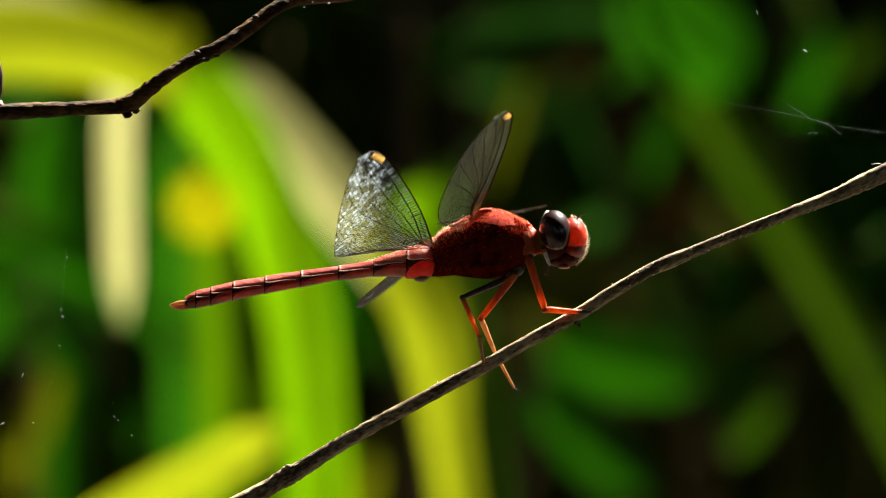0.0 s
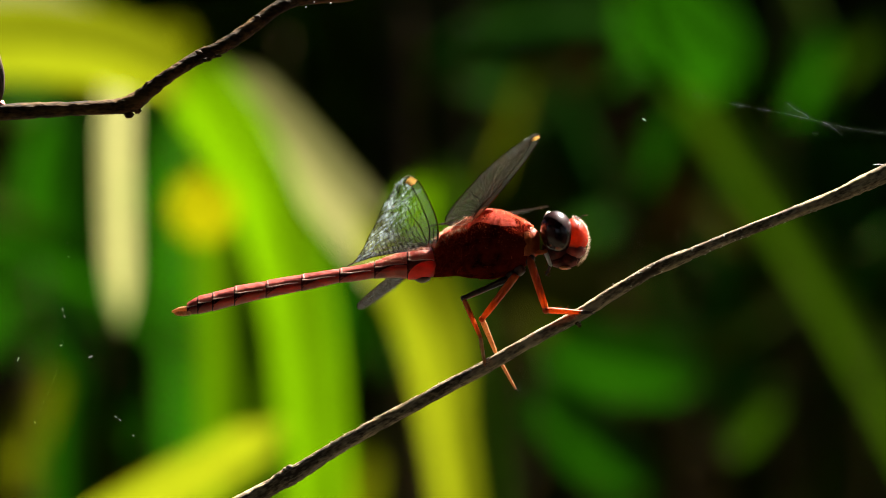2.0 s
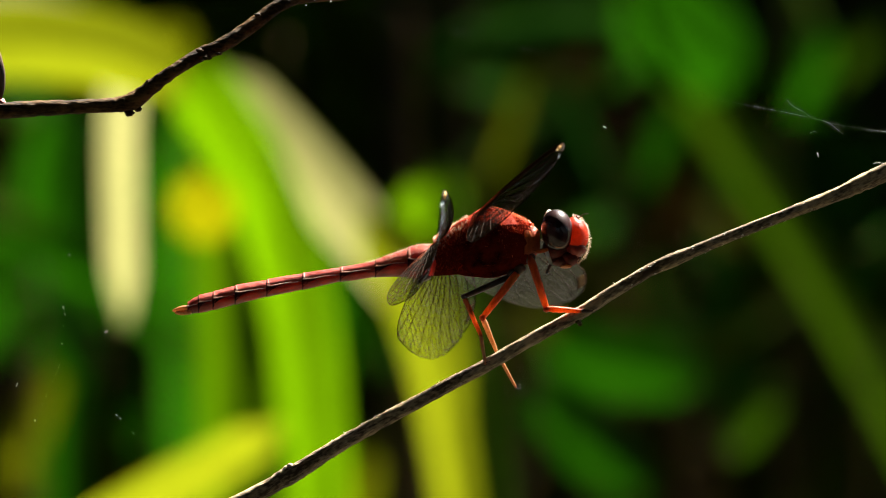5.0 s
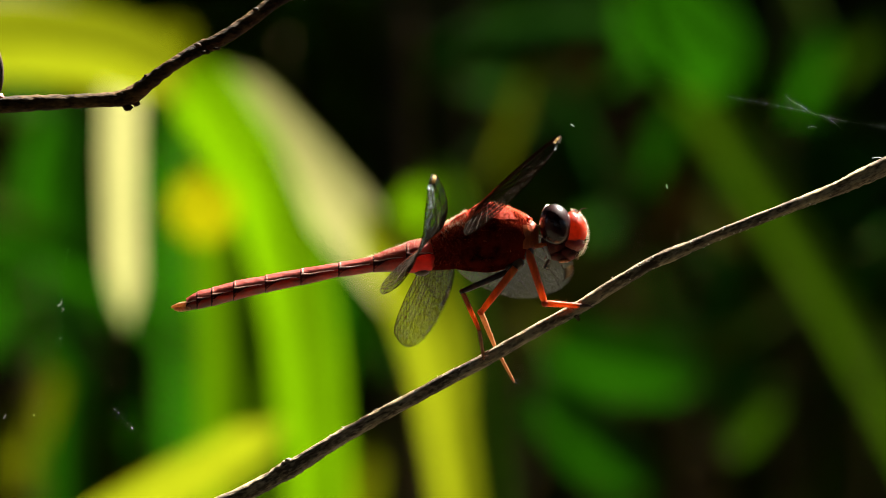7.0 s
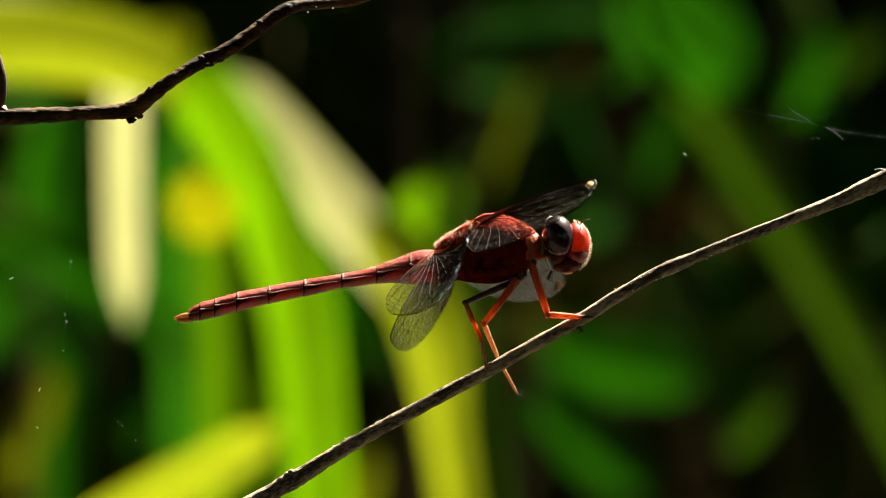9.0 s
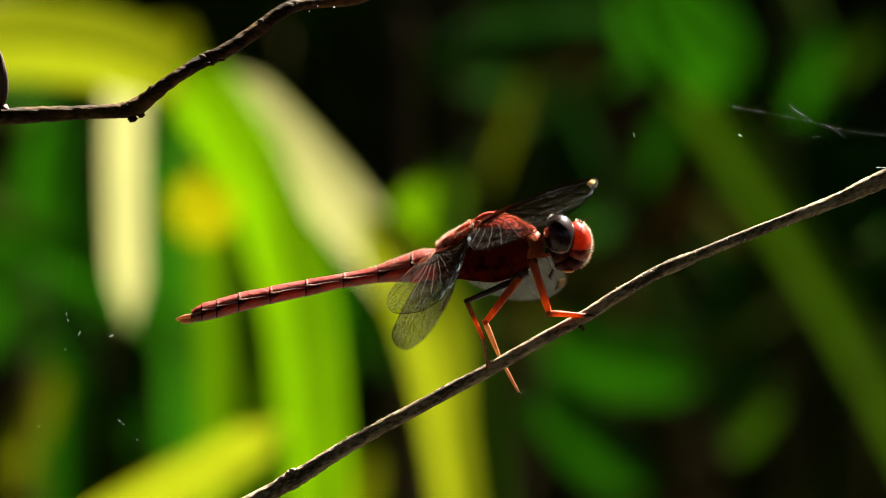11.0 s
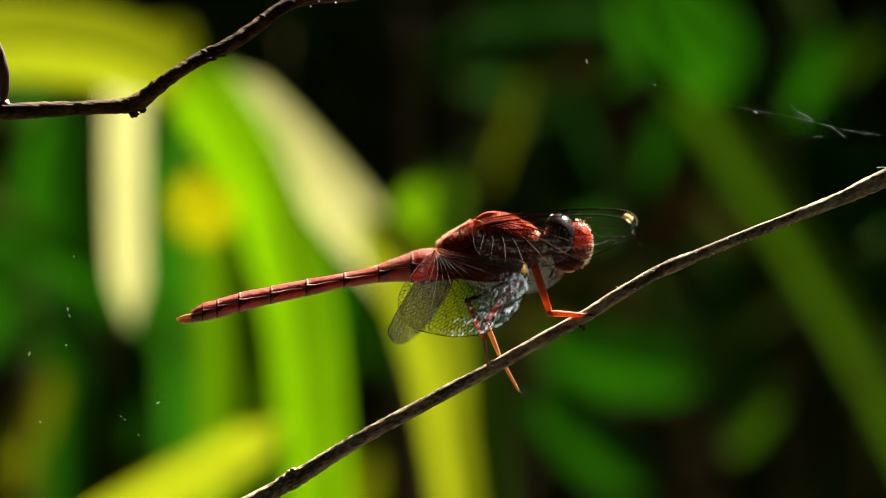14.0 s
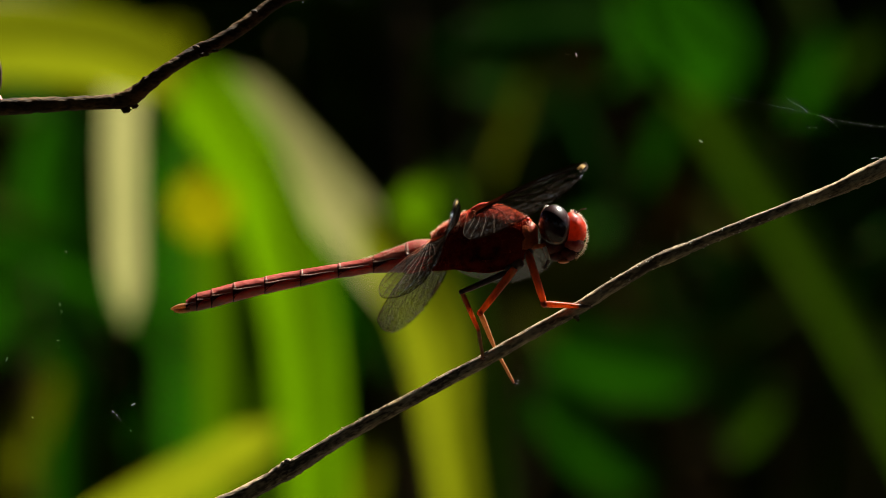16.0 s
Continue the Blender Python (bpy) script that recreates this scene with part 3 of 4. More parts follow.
branch = stick("branch", [(900, -120, 5, 0.012), (760, -70, 8, 0.010), (640, -14, 10, 0.008), (575, -4, 10, 0.007), (530, 0, 10.5, 0.006), (495, 12, 12, 0.005), (440, 52, 13, 0.004), (390, 84, 12.5, 0.003), (350, 102, 12, 0.003),
                          (300, 133, 12, 0.002), (262, 162, 13.5, 0.002), (235, 182, 16, 0.002), (205, 189, 13.5, 0.002), (150, 192, 12.5, 0.002), (80, 195, 13.5, 0.002), (10, 199, 15, 0.002), (-120, 204, 17, 0.002),
                          (-400, 420, 20, 0.004), (-640, 1600, 24, 0.01), (-720, 5000, 30, 0.02), (-740, 12470, 36, 0.02)],
               BRANCH_O, BARK_DARK, "bare dark brown branch with knots", 9, rough=0.16, ribs=0.25)


def branch_bits():
    def at(u, v, y=0.002):
        return spot(u, v, y) - BRANCH_O
    for u, v, a, b in ((228, 203, 9, 7), (243, 196, 7, 6), (222, 198, 6, 4), (366, 106, 9, 4), (386, 99, 7, 3), (352, 93, 6, 4), (455, 30, 6, 4), (262, 148, 5, 4)):
        bm = bmesh.new()
        blob(bm, at(u, v), (a * U, 6 * U, b * U), 6, 9, 0.6)
        part("knot", bm, BARK_DARK, branch)
    bm = bmesh.new()
    blob(bm, at(0, 190), (13 * U, 11 * U, 12 * U), 7, 10, 0.4)
    part("bud", bm, BUD, branch, "small reddish bud")
    for u, v, r in ((541, 13, 1.2), (585, 6, 1.6), (556, 4, 1.1)):
        bm = bmesh.new()
        blob(bm, at(u, v, 0.004), (r * U, r * U, r * U), 6, 8, 0.3)
        part("silk_tuft", bm, SILK, branch, "pale tuft of silk")
    rows = curve([(-4, 188, 2), (-2, 160, 10), (-6, 120, 12), (-16, 80, 9), (-34, 30, 2)], 6)
    bm = bmesh.new()
    tube(bm, [at(q[0], q[1]) for q in rows], [q[2] * U for q in rows], 10, 0.1, 2)
    part("leaf_sheath", bm, SHEATH, branch, "dry curled brown leaf sheath")


branch_bits()


# ---- spider silk ----
SILK_O = spot(1290, 183)


def make_silk():
    ob = new("spider_thread")
    ob.location = SILK_O
    tagged(ob, "fine glinting spider thread strung between the twigs", "spider silk")

    def strand(name, pts, r):
        bm = bmesh.new()
        rows = curve(pts, 8)
        tube(bm, [spot(q[0], q[1], q[2]) - SILK_O for q in rows], [r * U] * len(rows), 5)
        part(name, bm, SILK, ob)
    strand("long_strand", [(560, 0, 0.007), (640, 22, 0.006), (720, 42, 0.005), (860, 74, 0.004), (1010, 108, 0.003), (1150, 145, 0.002), (1290, 183, 0.001), (1420, 208, 0), (1490, 224, 0), (1568, 236, 0), (1740, 216, 0)], 0.008)
    # thicker second strand laid over the first, in place of the sun's glint
    strand("glint_strand", [(1290, 183, 0.0008), (1350, 194, 0.0003), (1420, 208, 0), (1490, 225, 0), (1568, 236, 0)], 0.05)
    strand("cross_strand", [(1392, 180, 0), (1404, 192, 0), (1424, 202, 0), (1432, 210, 0)], 0.09)
    strand("cross_strand", [(1456, 216, 0), (1474, 226, 0), (1490, 240, 0)], 0.09)
    strand("cross_strand", [(1432, 238, 0), (1440, 236, 0), (1448, 238, 0)], 0.09)
    strand("cross_strand", [(1545, 292, 0), (1556, 291, 0), (1570, 294, 0), (1584, 298, 0)], 0.5)
    return ob


silk = make_silk()


def make_tangle():
    """Short leftover strands with caught seed specks, hanging from the upper branch."""
    ob = new("web_tangle")
    ob.location = BRANCH_O
    tagged(ob, "loose cobweb strands with tiny caught specks", "spider silk")
    for pts, r in (([(150, 190), (128, 330), (118, 470), (112, 556), (106, 640), (60, 752)], 0.006), ([(150, 190), (160, 420), (200, 700), (210, 742), (236, 772)], 0.006)):
        bm = bmesh.new()
        q = curve([tuple(spot(u, v, 0.006)) for u, v in pts], 8)
        tube(bm, [Vector(p) - BRANCH_O for p in q], [r * U] * len(q), 4)
        part("strand", bm, SILK, ob)
    for u, v, a, r in ((111, 548, 80, 5), (114, 560, 60, 4), (205, 738, 40, 4), (212, 744, 20, 3), (236, 771, 70, 3), (108, 612, 10, 3), (62, 748, 30, 3), (122, 455, 70, 2.5)):
        bm = bmesh.new()
        blob(bm, spot(u, v, 0.006) - BRANCH_O, (0.6 * r * U, 0.5 * U, 0.5 * U), 5, 8, 0.4, Matrix.Rotation(radians(a), 3, "Y"))
        part("speck", bm, SILK, ob)
    return ob


tangle = make_tangle()
MOTE_ROWS = (((0, 1425, 90), (1, 1300, 160), (2, 1140, 212), (3.5, 1130, 219), (5, 1070, 225), (7, 1013, 222), (8, 1090, 260), (9, 1212, 273), (11, 1310, 240), (12.5, 1420, 165), (14.5, 1300, 215), (16, 1240, 250)),
             ((0, 1340, 22), (1.5, 1545, 165), (3, 1600, 200), (7, 1180, 330), (9, 1055, 322), (11.5, 1130, 190), (12.5, 1030, 104), (14.5, 1040, 110), (16, 1020, 98)),
             ((0, 40, 664), (1.5, 30, 636), (3.5, 44, 640), (7, 8, 738), (9, 70, 690), (12.5, 160, 552), (14.5, 24, 640), (16, 12, 636)),
             ((0, 4, 750), (2, 160, 632), (4, 200, 600), (7, 105, 540), (9, 20, 493), (12.5, 312, 690), (14.5, 264, 714), (16, 236, 716)))
motes = []
for k, rows in enumerate(MOTE_ROWS):
    bm = bmesh.new()
    blob(bm, (0, 0, 0), (4 * U, 0.9 * U, 0.9 * U), 5, 8, 0.4, Matrix.Rotation(radians(35 + 40 * k), 3, "Y"))
    motes.append(tagged(part("dust_mote", bm, SILK, at=spot(*rows[0][1:], -0.01)), "tiny pale dust mote drifting in air", "dust mote", "drifting dust motes"))


# ---- dragonfly ----
FLY_O = spot(770, 455)


def on(u, v, y=0.0):
    """Dragonfly space: grid units from its waist."""
    return Vector(((u - 770) * U, y * U, (455 - v) * U))


fly = new("dragonfly")
fly.location = FLY_O
tagged(fly, "red dragonfly with clear veined wings perched on a twig", "dragonfly")


def loft(bm, rows, sides=20, shape=None):
    """rows: (u, top v, bottom v, half width) across the body."""
    rows = curve(rows, 4)
    rings = []
    for u, top, bot, w in rows:
        ring = []
        for k in range(sides):
            a = 2 * math.pi * k / sides
            s = shape(a) if shape else 1.0
            ring.append(bm.verts.new(on(u, (top + bot) / 2 - math.sin(a) * (bot - top) / 2 * s, math.cos(a) * w * s)))
        rings.append(ring)
    for a, b in zip(rings, rings[1:]):
        for k in range(sides):
            bm.faces.new((a[k], a[(k + 1) % sides], b[(k + 1) % sides], b[k]))
    bm.faces.new(rings[0][::-1])
    bm.faces.new(rings[-1])
    bmesh.ops.recalc_face_normals(bm, faces=bm.faces)
    return bm


def rim(a):
    """Cross-section of the abdomen: a keel on top and a ridge along each side."""
    d = min(abs((a - k + math.pi) % (2 * math.pi) - math.pi) for k in (-0.15, math.pi + 0.15))
    e = abs((a - math.pi / 2 + math.pi) % (2 * math.pi) - math.pi)
    return 0.94 + 0.12 * math.exp(-(d / 0.22) ** 2) + 0.08 * math.exp(-(e / 0.3) ** 2)


def saddle(bm, rows, pivot, lo, hi, out, m=10, keel=True):
    """A strip laid over the segment between the angles lo and hi, which may change along it."""
    rings = []
    for i, (u, top, bot, w) in enumerate(rows):
        f = i / (len(rows) - 1)
        ring = []
        for k in range(m + 1):
            a = lo(f) + (hi(f) - lo(f)) * k / m
            s = (rim(a) if keel else 1.0) * out
            ring.append(bm.verts.new(on(u, (top + bot) / 2 - math.sin(a) * (bot - top) / 2 * s, math.cos(a) * w * s) - pivot))
        rings.append(ring)
    for a, b in zip(rings, rings[1:]):
        for k in range(m):
            bm.faces.new((a[k], a[k + 1], b[k + 1], b[k]))
    bmesh.ops.recalc_face_normals(bm, faces=bm.faces)
    return bm


def make_thorax():
    rnd = random.Random(8)
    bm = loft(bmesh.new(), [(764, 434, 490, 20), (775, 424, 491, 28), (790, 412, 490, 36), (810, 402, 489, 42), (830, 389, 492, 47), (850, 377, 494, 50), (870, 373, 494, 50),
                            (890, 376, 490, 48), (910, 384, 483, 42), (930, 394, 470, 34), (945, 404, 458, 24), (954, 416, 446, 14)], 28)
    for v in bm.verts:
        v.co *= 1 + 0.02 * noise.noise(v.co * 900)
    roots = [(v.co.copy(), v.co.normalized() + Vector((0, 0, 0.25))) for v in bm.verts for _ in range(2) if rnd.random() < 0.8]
    th = part("thorax", bm, THORAX_SHADE, fly, "hairy red thorax, its sides painted dark as shade")
    hb = bmesh.new()
    for p, d in roots:
        if abs(d.normalized().z) < 0.55 and rnd.random() < 0.8:
            continue
        q = p + Vector([rnd.uniform(-4, 4) * U for _ in range(3)])
        spikes(hb, [(q * 0.99, d)], 7 * U, 0.25 * U, rnd)
    part("hair", hb, HAIR, th)
    tops = ([764, 790, 810, 830, 850, 870, 890, 910, 930, 945], [434, 412, 402, 389, 377, 373, 376, 384, 394, 404])
    bots = ([764, 810, 850, 870, 890, 910, 930, 945], [490, 489, 494, 494, 490, 483, 470, 458])
    half = ([764, 790, 830, 860, 890, 910, 930, 945], [20, 36, 47, 50, 48, 42, 34, 24])

    def skin(u, a):
        """A place on the thorax and the way out of it; a: 0 at the side away from the viewer, a quarter turn on the back."""
        t, b, w = np.interp(u, *tops), np.interp(u, *bots), np.interp(u, *half)
        p = on(u, (t + b) / 2 - math.sin(a) * (b - t) / 2, math.cos(a) * w)
        return p, Vector((rnd.uniform(-0.5, 0.1), math.cos(a), math.sin(a)))
    fb = bmesh.new()
    for _ in range(900):
        u = 768 + 60 * rnd.random() ** 1.3
        spikes(fb, [skin(u, rnd.gauss(math.pi / 2, 0.45))], 10 * U, 0.35 * U, rnd)
    for _ in range(250):
        spikes(fb, [skin(rnd.uniform(800, 940), rnd.gauss(math.pi / 2, 0.35))], 6 * U, 0.3 * U, rnd)
    part("back_fuzz", fb, HAIR_PALE, th, "short pale fuzz along the back")
    # fuzz brighter on the back, darker at the sides, following the painted light
    rf, rf_low = bmesh.new(), bmesh.new()
    for _ in range(5200):
        u = rnd.uniform(768, 944)
        spikes(rf, [skin(u, rnd.gauss(math.pi / 2, 0.62))], (8 if u < 830 else 5.5) * U, 0.45 * U, rnd)
    part("red_fuzz", rf, HAIR_RED, th, "dense short red fuzz")
    for _ in range(900):
        spikes(rf_low, [skin(rnd.uniform(767, 818), rnd.uniform(0.1, 4.0))], 6 * U, 0.4 * U, rnd)
    part("red_fuzz", rf_low, HAIR_RED, th)
    side = bmesh.new()
    for _ in range(450):
        spikes(side, [skin(rnd.uniform(770, 935), rnd.uniform(-1.8, 4.6))], 6 * U, 0.3 * U, rnd)
    part("side_fuzz", side, HAIR, th)
    # red saddle over the dark thorax, in place of sunlight on its back
    sh = saddle(bmesh.new(), [(828, 389, 492, 47), (840, 382, 493, 49), (850, 377, 494, 50), (870, 373, 494, 50), (890, 376, 490, 48), (910, 384, 483, 42), (930, 394, 470, 34), (942, 402, 460, 26)], Vector(),
                lambda f: 0.72 + 0.14 * math.sin(9 * f), lambda f: math.pi - 0.72 - 0.14 * math.sin(9 * f), 1.015, 14, False)
    part("lit_back", sh, THORAX_LIT, th, "orange-red saddle that paints the sunlit back")
    # ridges over the back, between the wing roots
    for rows in ([(795, 412, -10, 5), (812, 401, -14, 6), (830, 391, -12, 5)], [(838, 386, -14, 6), (855, 377, -16, 7), (872, 375, -14, 5)],
                 [(776, 430, -14, 5), (786, 420, -18, 6), (800, 411, -18, 5)]):
        for s in (1, -1):
            bm = bmesh.new()
            q = curve(rows, 4)
            tube(bm, [on(r[0], r[1], r[2] * s) for r in q], [r[3] * U for r in q], 8, 0.2, 4)
            part("wing_hinge", bm, THORAX_LIT, th)
    # collar between thorax and head
    bm = loft(bmesh.new(), [(927, 394, 469, 35.5), (935, 397, 464, 32), (946, 404, 457, 25), (955, 412, 448, 18)], 24)
    part("collar", bm, ORANGE, th, "orange collar")
    bm = bmesh.new()
    blob(bm, on(936, 399, -6), (5 * U, 12 * U, 4 * U), 6, 10, 0.2)
    part("collar_ridge", bm, FACE, th)


make_thorax()


def make_head():
    pivot = on(958, 425)
    head = new("head")
    head.parent, head.location = fly, pivot

    def put(name, c, r, mt, label="", wander=0.0, rows=14, cols=22, turn=None):
        bm = bmesh.new()
        blob(bm, on(*c) - pivot, [k * U for k in r], rows, cols, wander, turn)
        return part(name, bm, mt, head, label)
    lean = Matrix.Rotation(radians(-8), 3, "Y")
    put("eye", (985, 411, -15), (29, 36, 38), EYE, "large glossy dark maroon compound eye", 0, 20, 30, lean)
    put("eye", (985, 411, 15), (29, 36, 38), EYE, "large glossy dark maroon compound eye", 0, 20, 30, lean)
    # its pale colour stands in for the sunlit rim behind the eyes
    put("occiput", (972, 408, 0), (14, 35, 34), PALE, "back of the head, painted pale as rim light", 0.05)
    put("face_plate", (1016, 420, 0), (25, 33, 33), FACE, "glossy red face", 0.06)
    put("clypeus", (1016, 441, 0), (21, 28, 20), RED, "", 0.06)
    put("labrum", (1006, 458, 0), (21, 24, 16), SIDE, "dark red upper lip", 0.08)
    put("labium", (994, 463, 0), (22, 22, 12), SIDE, "dark red mouthparts", 0.08)
    put("gena", (984, 442, 0), (25, 30, 22), SIDE, "dark red cheek", 0.06)
    put("lip", (1000, 474, -6), (11, 14, 4), PALE_ORANGE, "pale orange lip", 0.1)
    put("vertex", (1017, 391, 0), (7, 9, 7), FACE, "", 0.1, 8, 12)
    put("ocellus", (1020, 386, -4), (2.5, 2.5, 2.5), EYE, "", 0, 6, 8)
    rnd = random.Random(4)
    hb = bmesh.new()
    for _ in range(420):
        a, b = rnd.uniform(-1.3, 1.6), rnd.gauss(0, 0.3)
        d = Vector((math.cos(a) * math.cos(b), math.sin(b), math.sin(a) * math.cos(b)))
        c = on(1013, 428, 0) - pivot
        p = c + Vector((d.x * 28, d.y * 33, d.z * 42)) * U
        spikes(hb, [(p, d)], 6 * U, 0.35 * U, rnd)
    part("hair", hb, HAIR_PALE, head)
    for s in (-1, 1):
        bm = bmesh.new()
        q = curve([(1022, 390, 8 * s), (1032, 382, 14 * s), (1040, 381, 20 * s)], 4)
        tube(bm, [on(*r) - pivot for r in q], np.linspace(1.3, 0.5, len(q)) * U, 5)
        part("antenna", bm, DARK_LEG, head)
    return head


head = make_head()


def make_abdomen():
    pivot = on(772, 462)
    prof = curve([(775, 436, 491, 24), (755, 436, 495, 29), (740, 437, 497, 30), (720, 443, 496, 28), (700, 450, 494, 24), (680, 457, 494, 20), (660, 465, 494.5, 17), (620, 473, 500, 14.5), (600, 476, 502, 14),
                  (550, 484, 513, 15), (500, 492, 523, 16), (470, 498, 529, 17), (420, 507, 541, 18), (380, 518, 551, 17), (350, 526, 557, 15), (330, 538, 557, 10)], 6)[::-1]
    ends = [775, 722, 664, 602, 535, 472, 416, 377, 351, 331]
    mother = None
    for k, (a, b) in enumerate(zip(ends, ends[1:])):
        rows = []
        for f in np.linspace(0, 1, 9):
            u = a + (b - a) * f
            top, bot, w = (np.interp(u, prof[:, 0], prof[:, i]) for i in (1, 2, 3))
            g = 1.0 + 0.05 * f ** 6 - 0.05 * (1 - f) ** 5
            c, h = (top + bot) / 2, (bot - top) / 2 * g
            rows.append((u, c - h, c + h, w * g))
        bm = loft(bmesh.new(), rows, 26, rim)
        for v in bm.verts:
            v.co -= pivot
        if mother is None:
            mother = part("abdomen", bm, RED_DENSE, fly, "slender segmented red abdomen", pivot)
        else:
            part("abdomen_segment", bm, RED, mother)
        # top plate painted pink as if lit, dark side line below, dark joint behind
        if mother:
            rr = [(u, *(0.5 * (t + bt) + s * 1.015 * (bt - t) / 2 for s in (-1, 1)), w * 1.015) for u, t, bt, w in rows]
            wave = [0.06 * noise.noise(Vector((k * 3.1, i * 0.7, 0))) for i in range(len(rr))]

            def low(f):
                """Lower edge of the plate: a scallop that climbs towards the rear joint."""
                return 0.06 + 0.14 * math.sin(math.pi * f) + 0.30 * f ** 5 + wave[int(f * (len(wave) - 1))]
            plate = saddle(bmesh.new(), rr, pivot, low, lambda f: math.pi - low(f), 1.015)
            part("dorsal_plate", plate, RED_PALE, mother, "dorsal plate, its pink painting the lit top")
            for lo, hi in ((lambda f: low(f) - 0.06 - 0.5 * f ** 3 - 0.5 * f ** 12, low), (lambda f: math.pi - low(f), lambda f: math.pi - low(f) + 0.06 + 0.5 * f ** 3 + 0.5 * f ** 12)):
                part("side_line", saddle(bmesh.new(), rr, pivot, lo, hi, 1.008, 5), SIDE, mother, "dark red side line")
            for flip in (0, 1):
                edge = []
                for f, (u, t, bt, w) in zip(np.linspace(0, 1, len(rr)), rr):
                    a2 = low(f) if not flip else math.pi - low(f)
                    g = rim(a2) * 1.02
                    edge.append((*(on(u, (t + bt) / 2 - math.sin(a2) * (bt - t) / 2 * g, math.cos(a2) * w * g) - pivot), (0.55 + 0.75 * f) * U))
                q = curve(edge[1:], 3)
                bm = bmesh.new()
                tube(bm, [Vector(p[:3]) for p in q], [p[3] for p in q], 8)
                part("plate_edge", bm, RIDGE, mother, "raised ridge, painted pale as a highlight")
            # pale lip along the rear edge, above the ridge
            lip = saddle(bmesh.new(), [(u, *(0.5 * (t + bt) + s * (bt - t) / 2 for s in (-1, 1)), w) for u, t, bt, w in ((rows[-1][0] + d, *rows[-1][1:]) for d in (4.5, 3.2, 1.8))], pivot,
                         lambda f: low(0.97) - 0.05, lambda f: math.pi - low(0.97) + 0.05, 1.05, 12)
            part("rear_lip", lip, RIDGE, mother, "pale rear lip")
            u, t, bt, w = rows[0]
            ring = saddle(bmesh.new(), [(u + d, t - 0.5, bt + 0.5, w + 0.5) for d in (0.8, -0.4, -1.6)], pivot, lambda f: 0, lambda f: 2 * math.pi, 1.03, 24)
            part("joint", ring, SIDE, mother, "dark segment joint")
    fz, rnd = bmesh.new(), random.Random(77)
    for _ in range(700):
        u = 640 + 135 * rnd.random() ** 0.7
        t, bt, w = (np.interp(u, prof[:, 0], prof[:, i]) for i in (1, 2, 3))
        a = rnd.gauss(math.pi / 2, 0.7)
        spikes(fz, [(on(u, (t + bt) / 2 - math.sin(a) * (bt - t) / 2, math.cos(a) * w) - pivot, (-0.9, math.cos(a), math.sin(a)))], 5 * U, 0.25 * U, rnd)
    part("base_fuzz", fz, HAIR_PALE, mother, "short pale fuzz")
    bm = bmesh.new()
    blob(bm, on(748, 492, 0) - pivot, (14 * U, 14 * U, 9 * U), 8, 12, 0.2)
    part("hamule", bm, DARK_LEG, mother)
    for s, v, m in ((-1, 549, 0), (1, 551, 0), (-1, 556, 1)):
        bm = bmesh.new()
        q = curve([(338, v - 3, 5 * s, 5), (322, v - 1, 7 * s, 5), (312, v + 1 - 2 * m, 6 * s, 3.4), (304 + 8 * m, v + 2, 4 * s, 0.8)], 4)
        tube(bm, [on(*r[:3]) - pivot for r in q], [r[3] * U for r in q], 8)
        part("cercus", bm, PALE_ORANGE, mother, "pale orange tail appendage")
    return mother


abdomen = make_abdomen()


def make_leg(rows, mats, spine=True, claws=True):
    """rows: hip, knee, ankle and toe as (u, v, depth, radius)."""
    rnd = random.Random(int(rows[0][0] * 7 + rows[1][1]))
    leg = new("leg")
    leg.parent = fly
    names = ("femur", "tibia", "tarsus")
    for k, nm in enumerate(names):
        a, b = rows[k], rows[k + 1]
        q = curve([tuple(np.array(a) + (np.array(b) - np.array(a)) * f) for f in (0, 0.3, 0.7, 1)], 4)
        shape = [0.8, 1.0, 1.0, 0.85]
        rad = [r[3] * np.interp(i / (len(q) - 1), (0, 0.2, 0.8, 1), shape) * U for i, r in enumerate(q)]
        bm = bmesh.new()
        tube(bm, [on(*r[:3]) for r in q], rad, 10)
        blob(bm, on(*b[:3]), [b[3] * U * (1.1 if k == 0 else 0.95)] * 3, 6, 9)
        seg = part(nm, bm, mats[k], leg)
        if spine:
            hb = bmesh.new()
            ax = (on(*b[:3]) - on(*a[:3])).normalized()
            for i in range(16 if k else 12):
                f = (i + 0.5) / 16
                p = on(*[a[j] + (b[j] - a[j]) * f for j in range(3)])
                o = ax.cross(Vector((0, 1, 0))) * rnd.choice((-1, 1)) + ax * 0.9 + Vector((0, rnd.uniform(-0.5, 0.5), 0))
                spikes(hb, [(p, o)], (8 if k == 1 else 5) * U + rad[4], 0.7 * U, rnd)
            part("spine", hb, HAIR if k else DARK_LEG, seg)
    if claws:
        e = rows[-1]
        for s in (-1, 1):
            bm = bmesh.new()
            q = curve([(e[0], e[1], e[2]), (e[0] + 4, e[1] + 3 * s, e[2] + 3 * s), (e[0] + 9, e[1] - 1 + 3 * s, e[2] + 3 * s)], 3)
            tube(bm, [on(*r) for r in q], np.linspace(1.3, 0.5, len(q)) * U, 5)
            part("claw", bm, DARK_LEG, leg)
    return leg


make_leg([(914, 486, -22, 7.6), (853, 565, -14, 5.6), (879, 628, 14, 3.4), (912, 688, 16, 2.4)], (ORANGE, PALE_ORANGE, PALE_ORANGE))
make_leg([(908, 490, -10, 6.0), (820, 528, -22, 4.8), (850, 596, -16, 3.8), (858, 646, -13, 2.8)], (DARK_LEG, ORANGE, PALE_ORANGE))
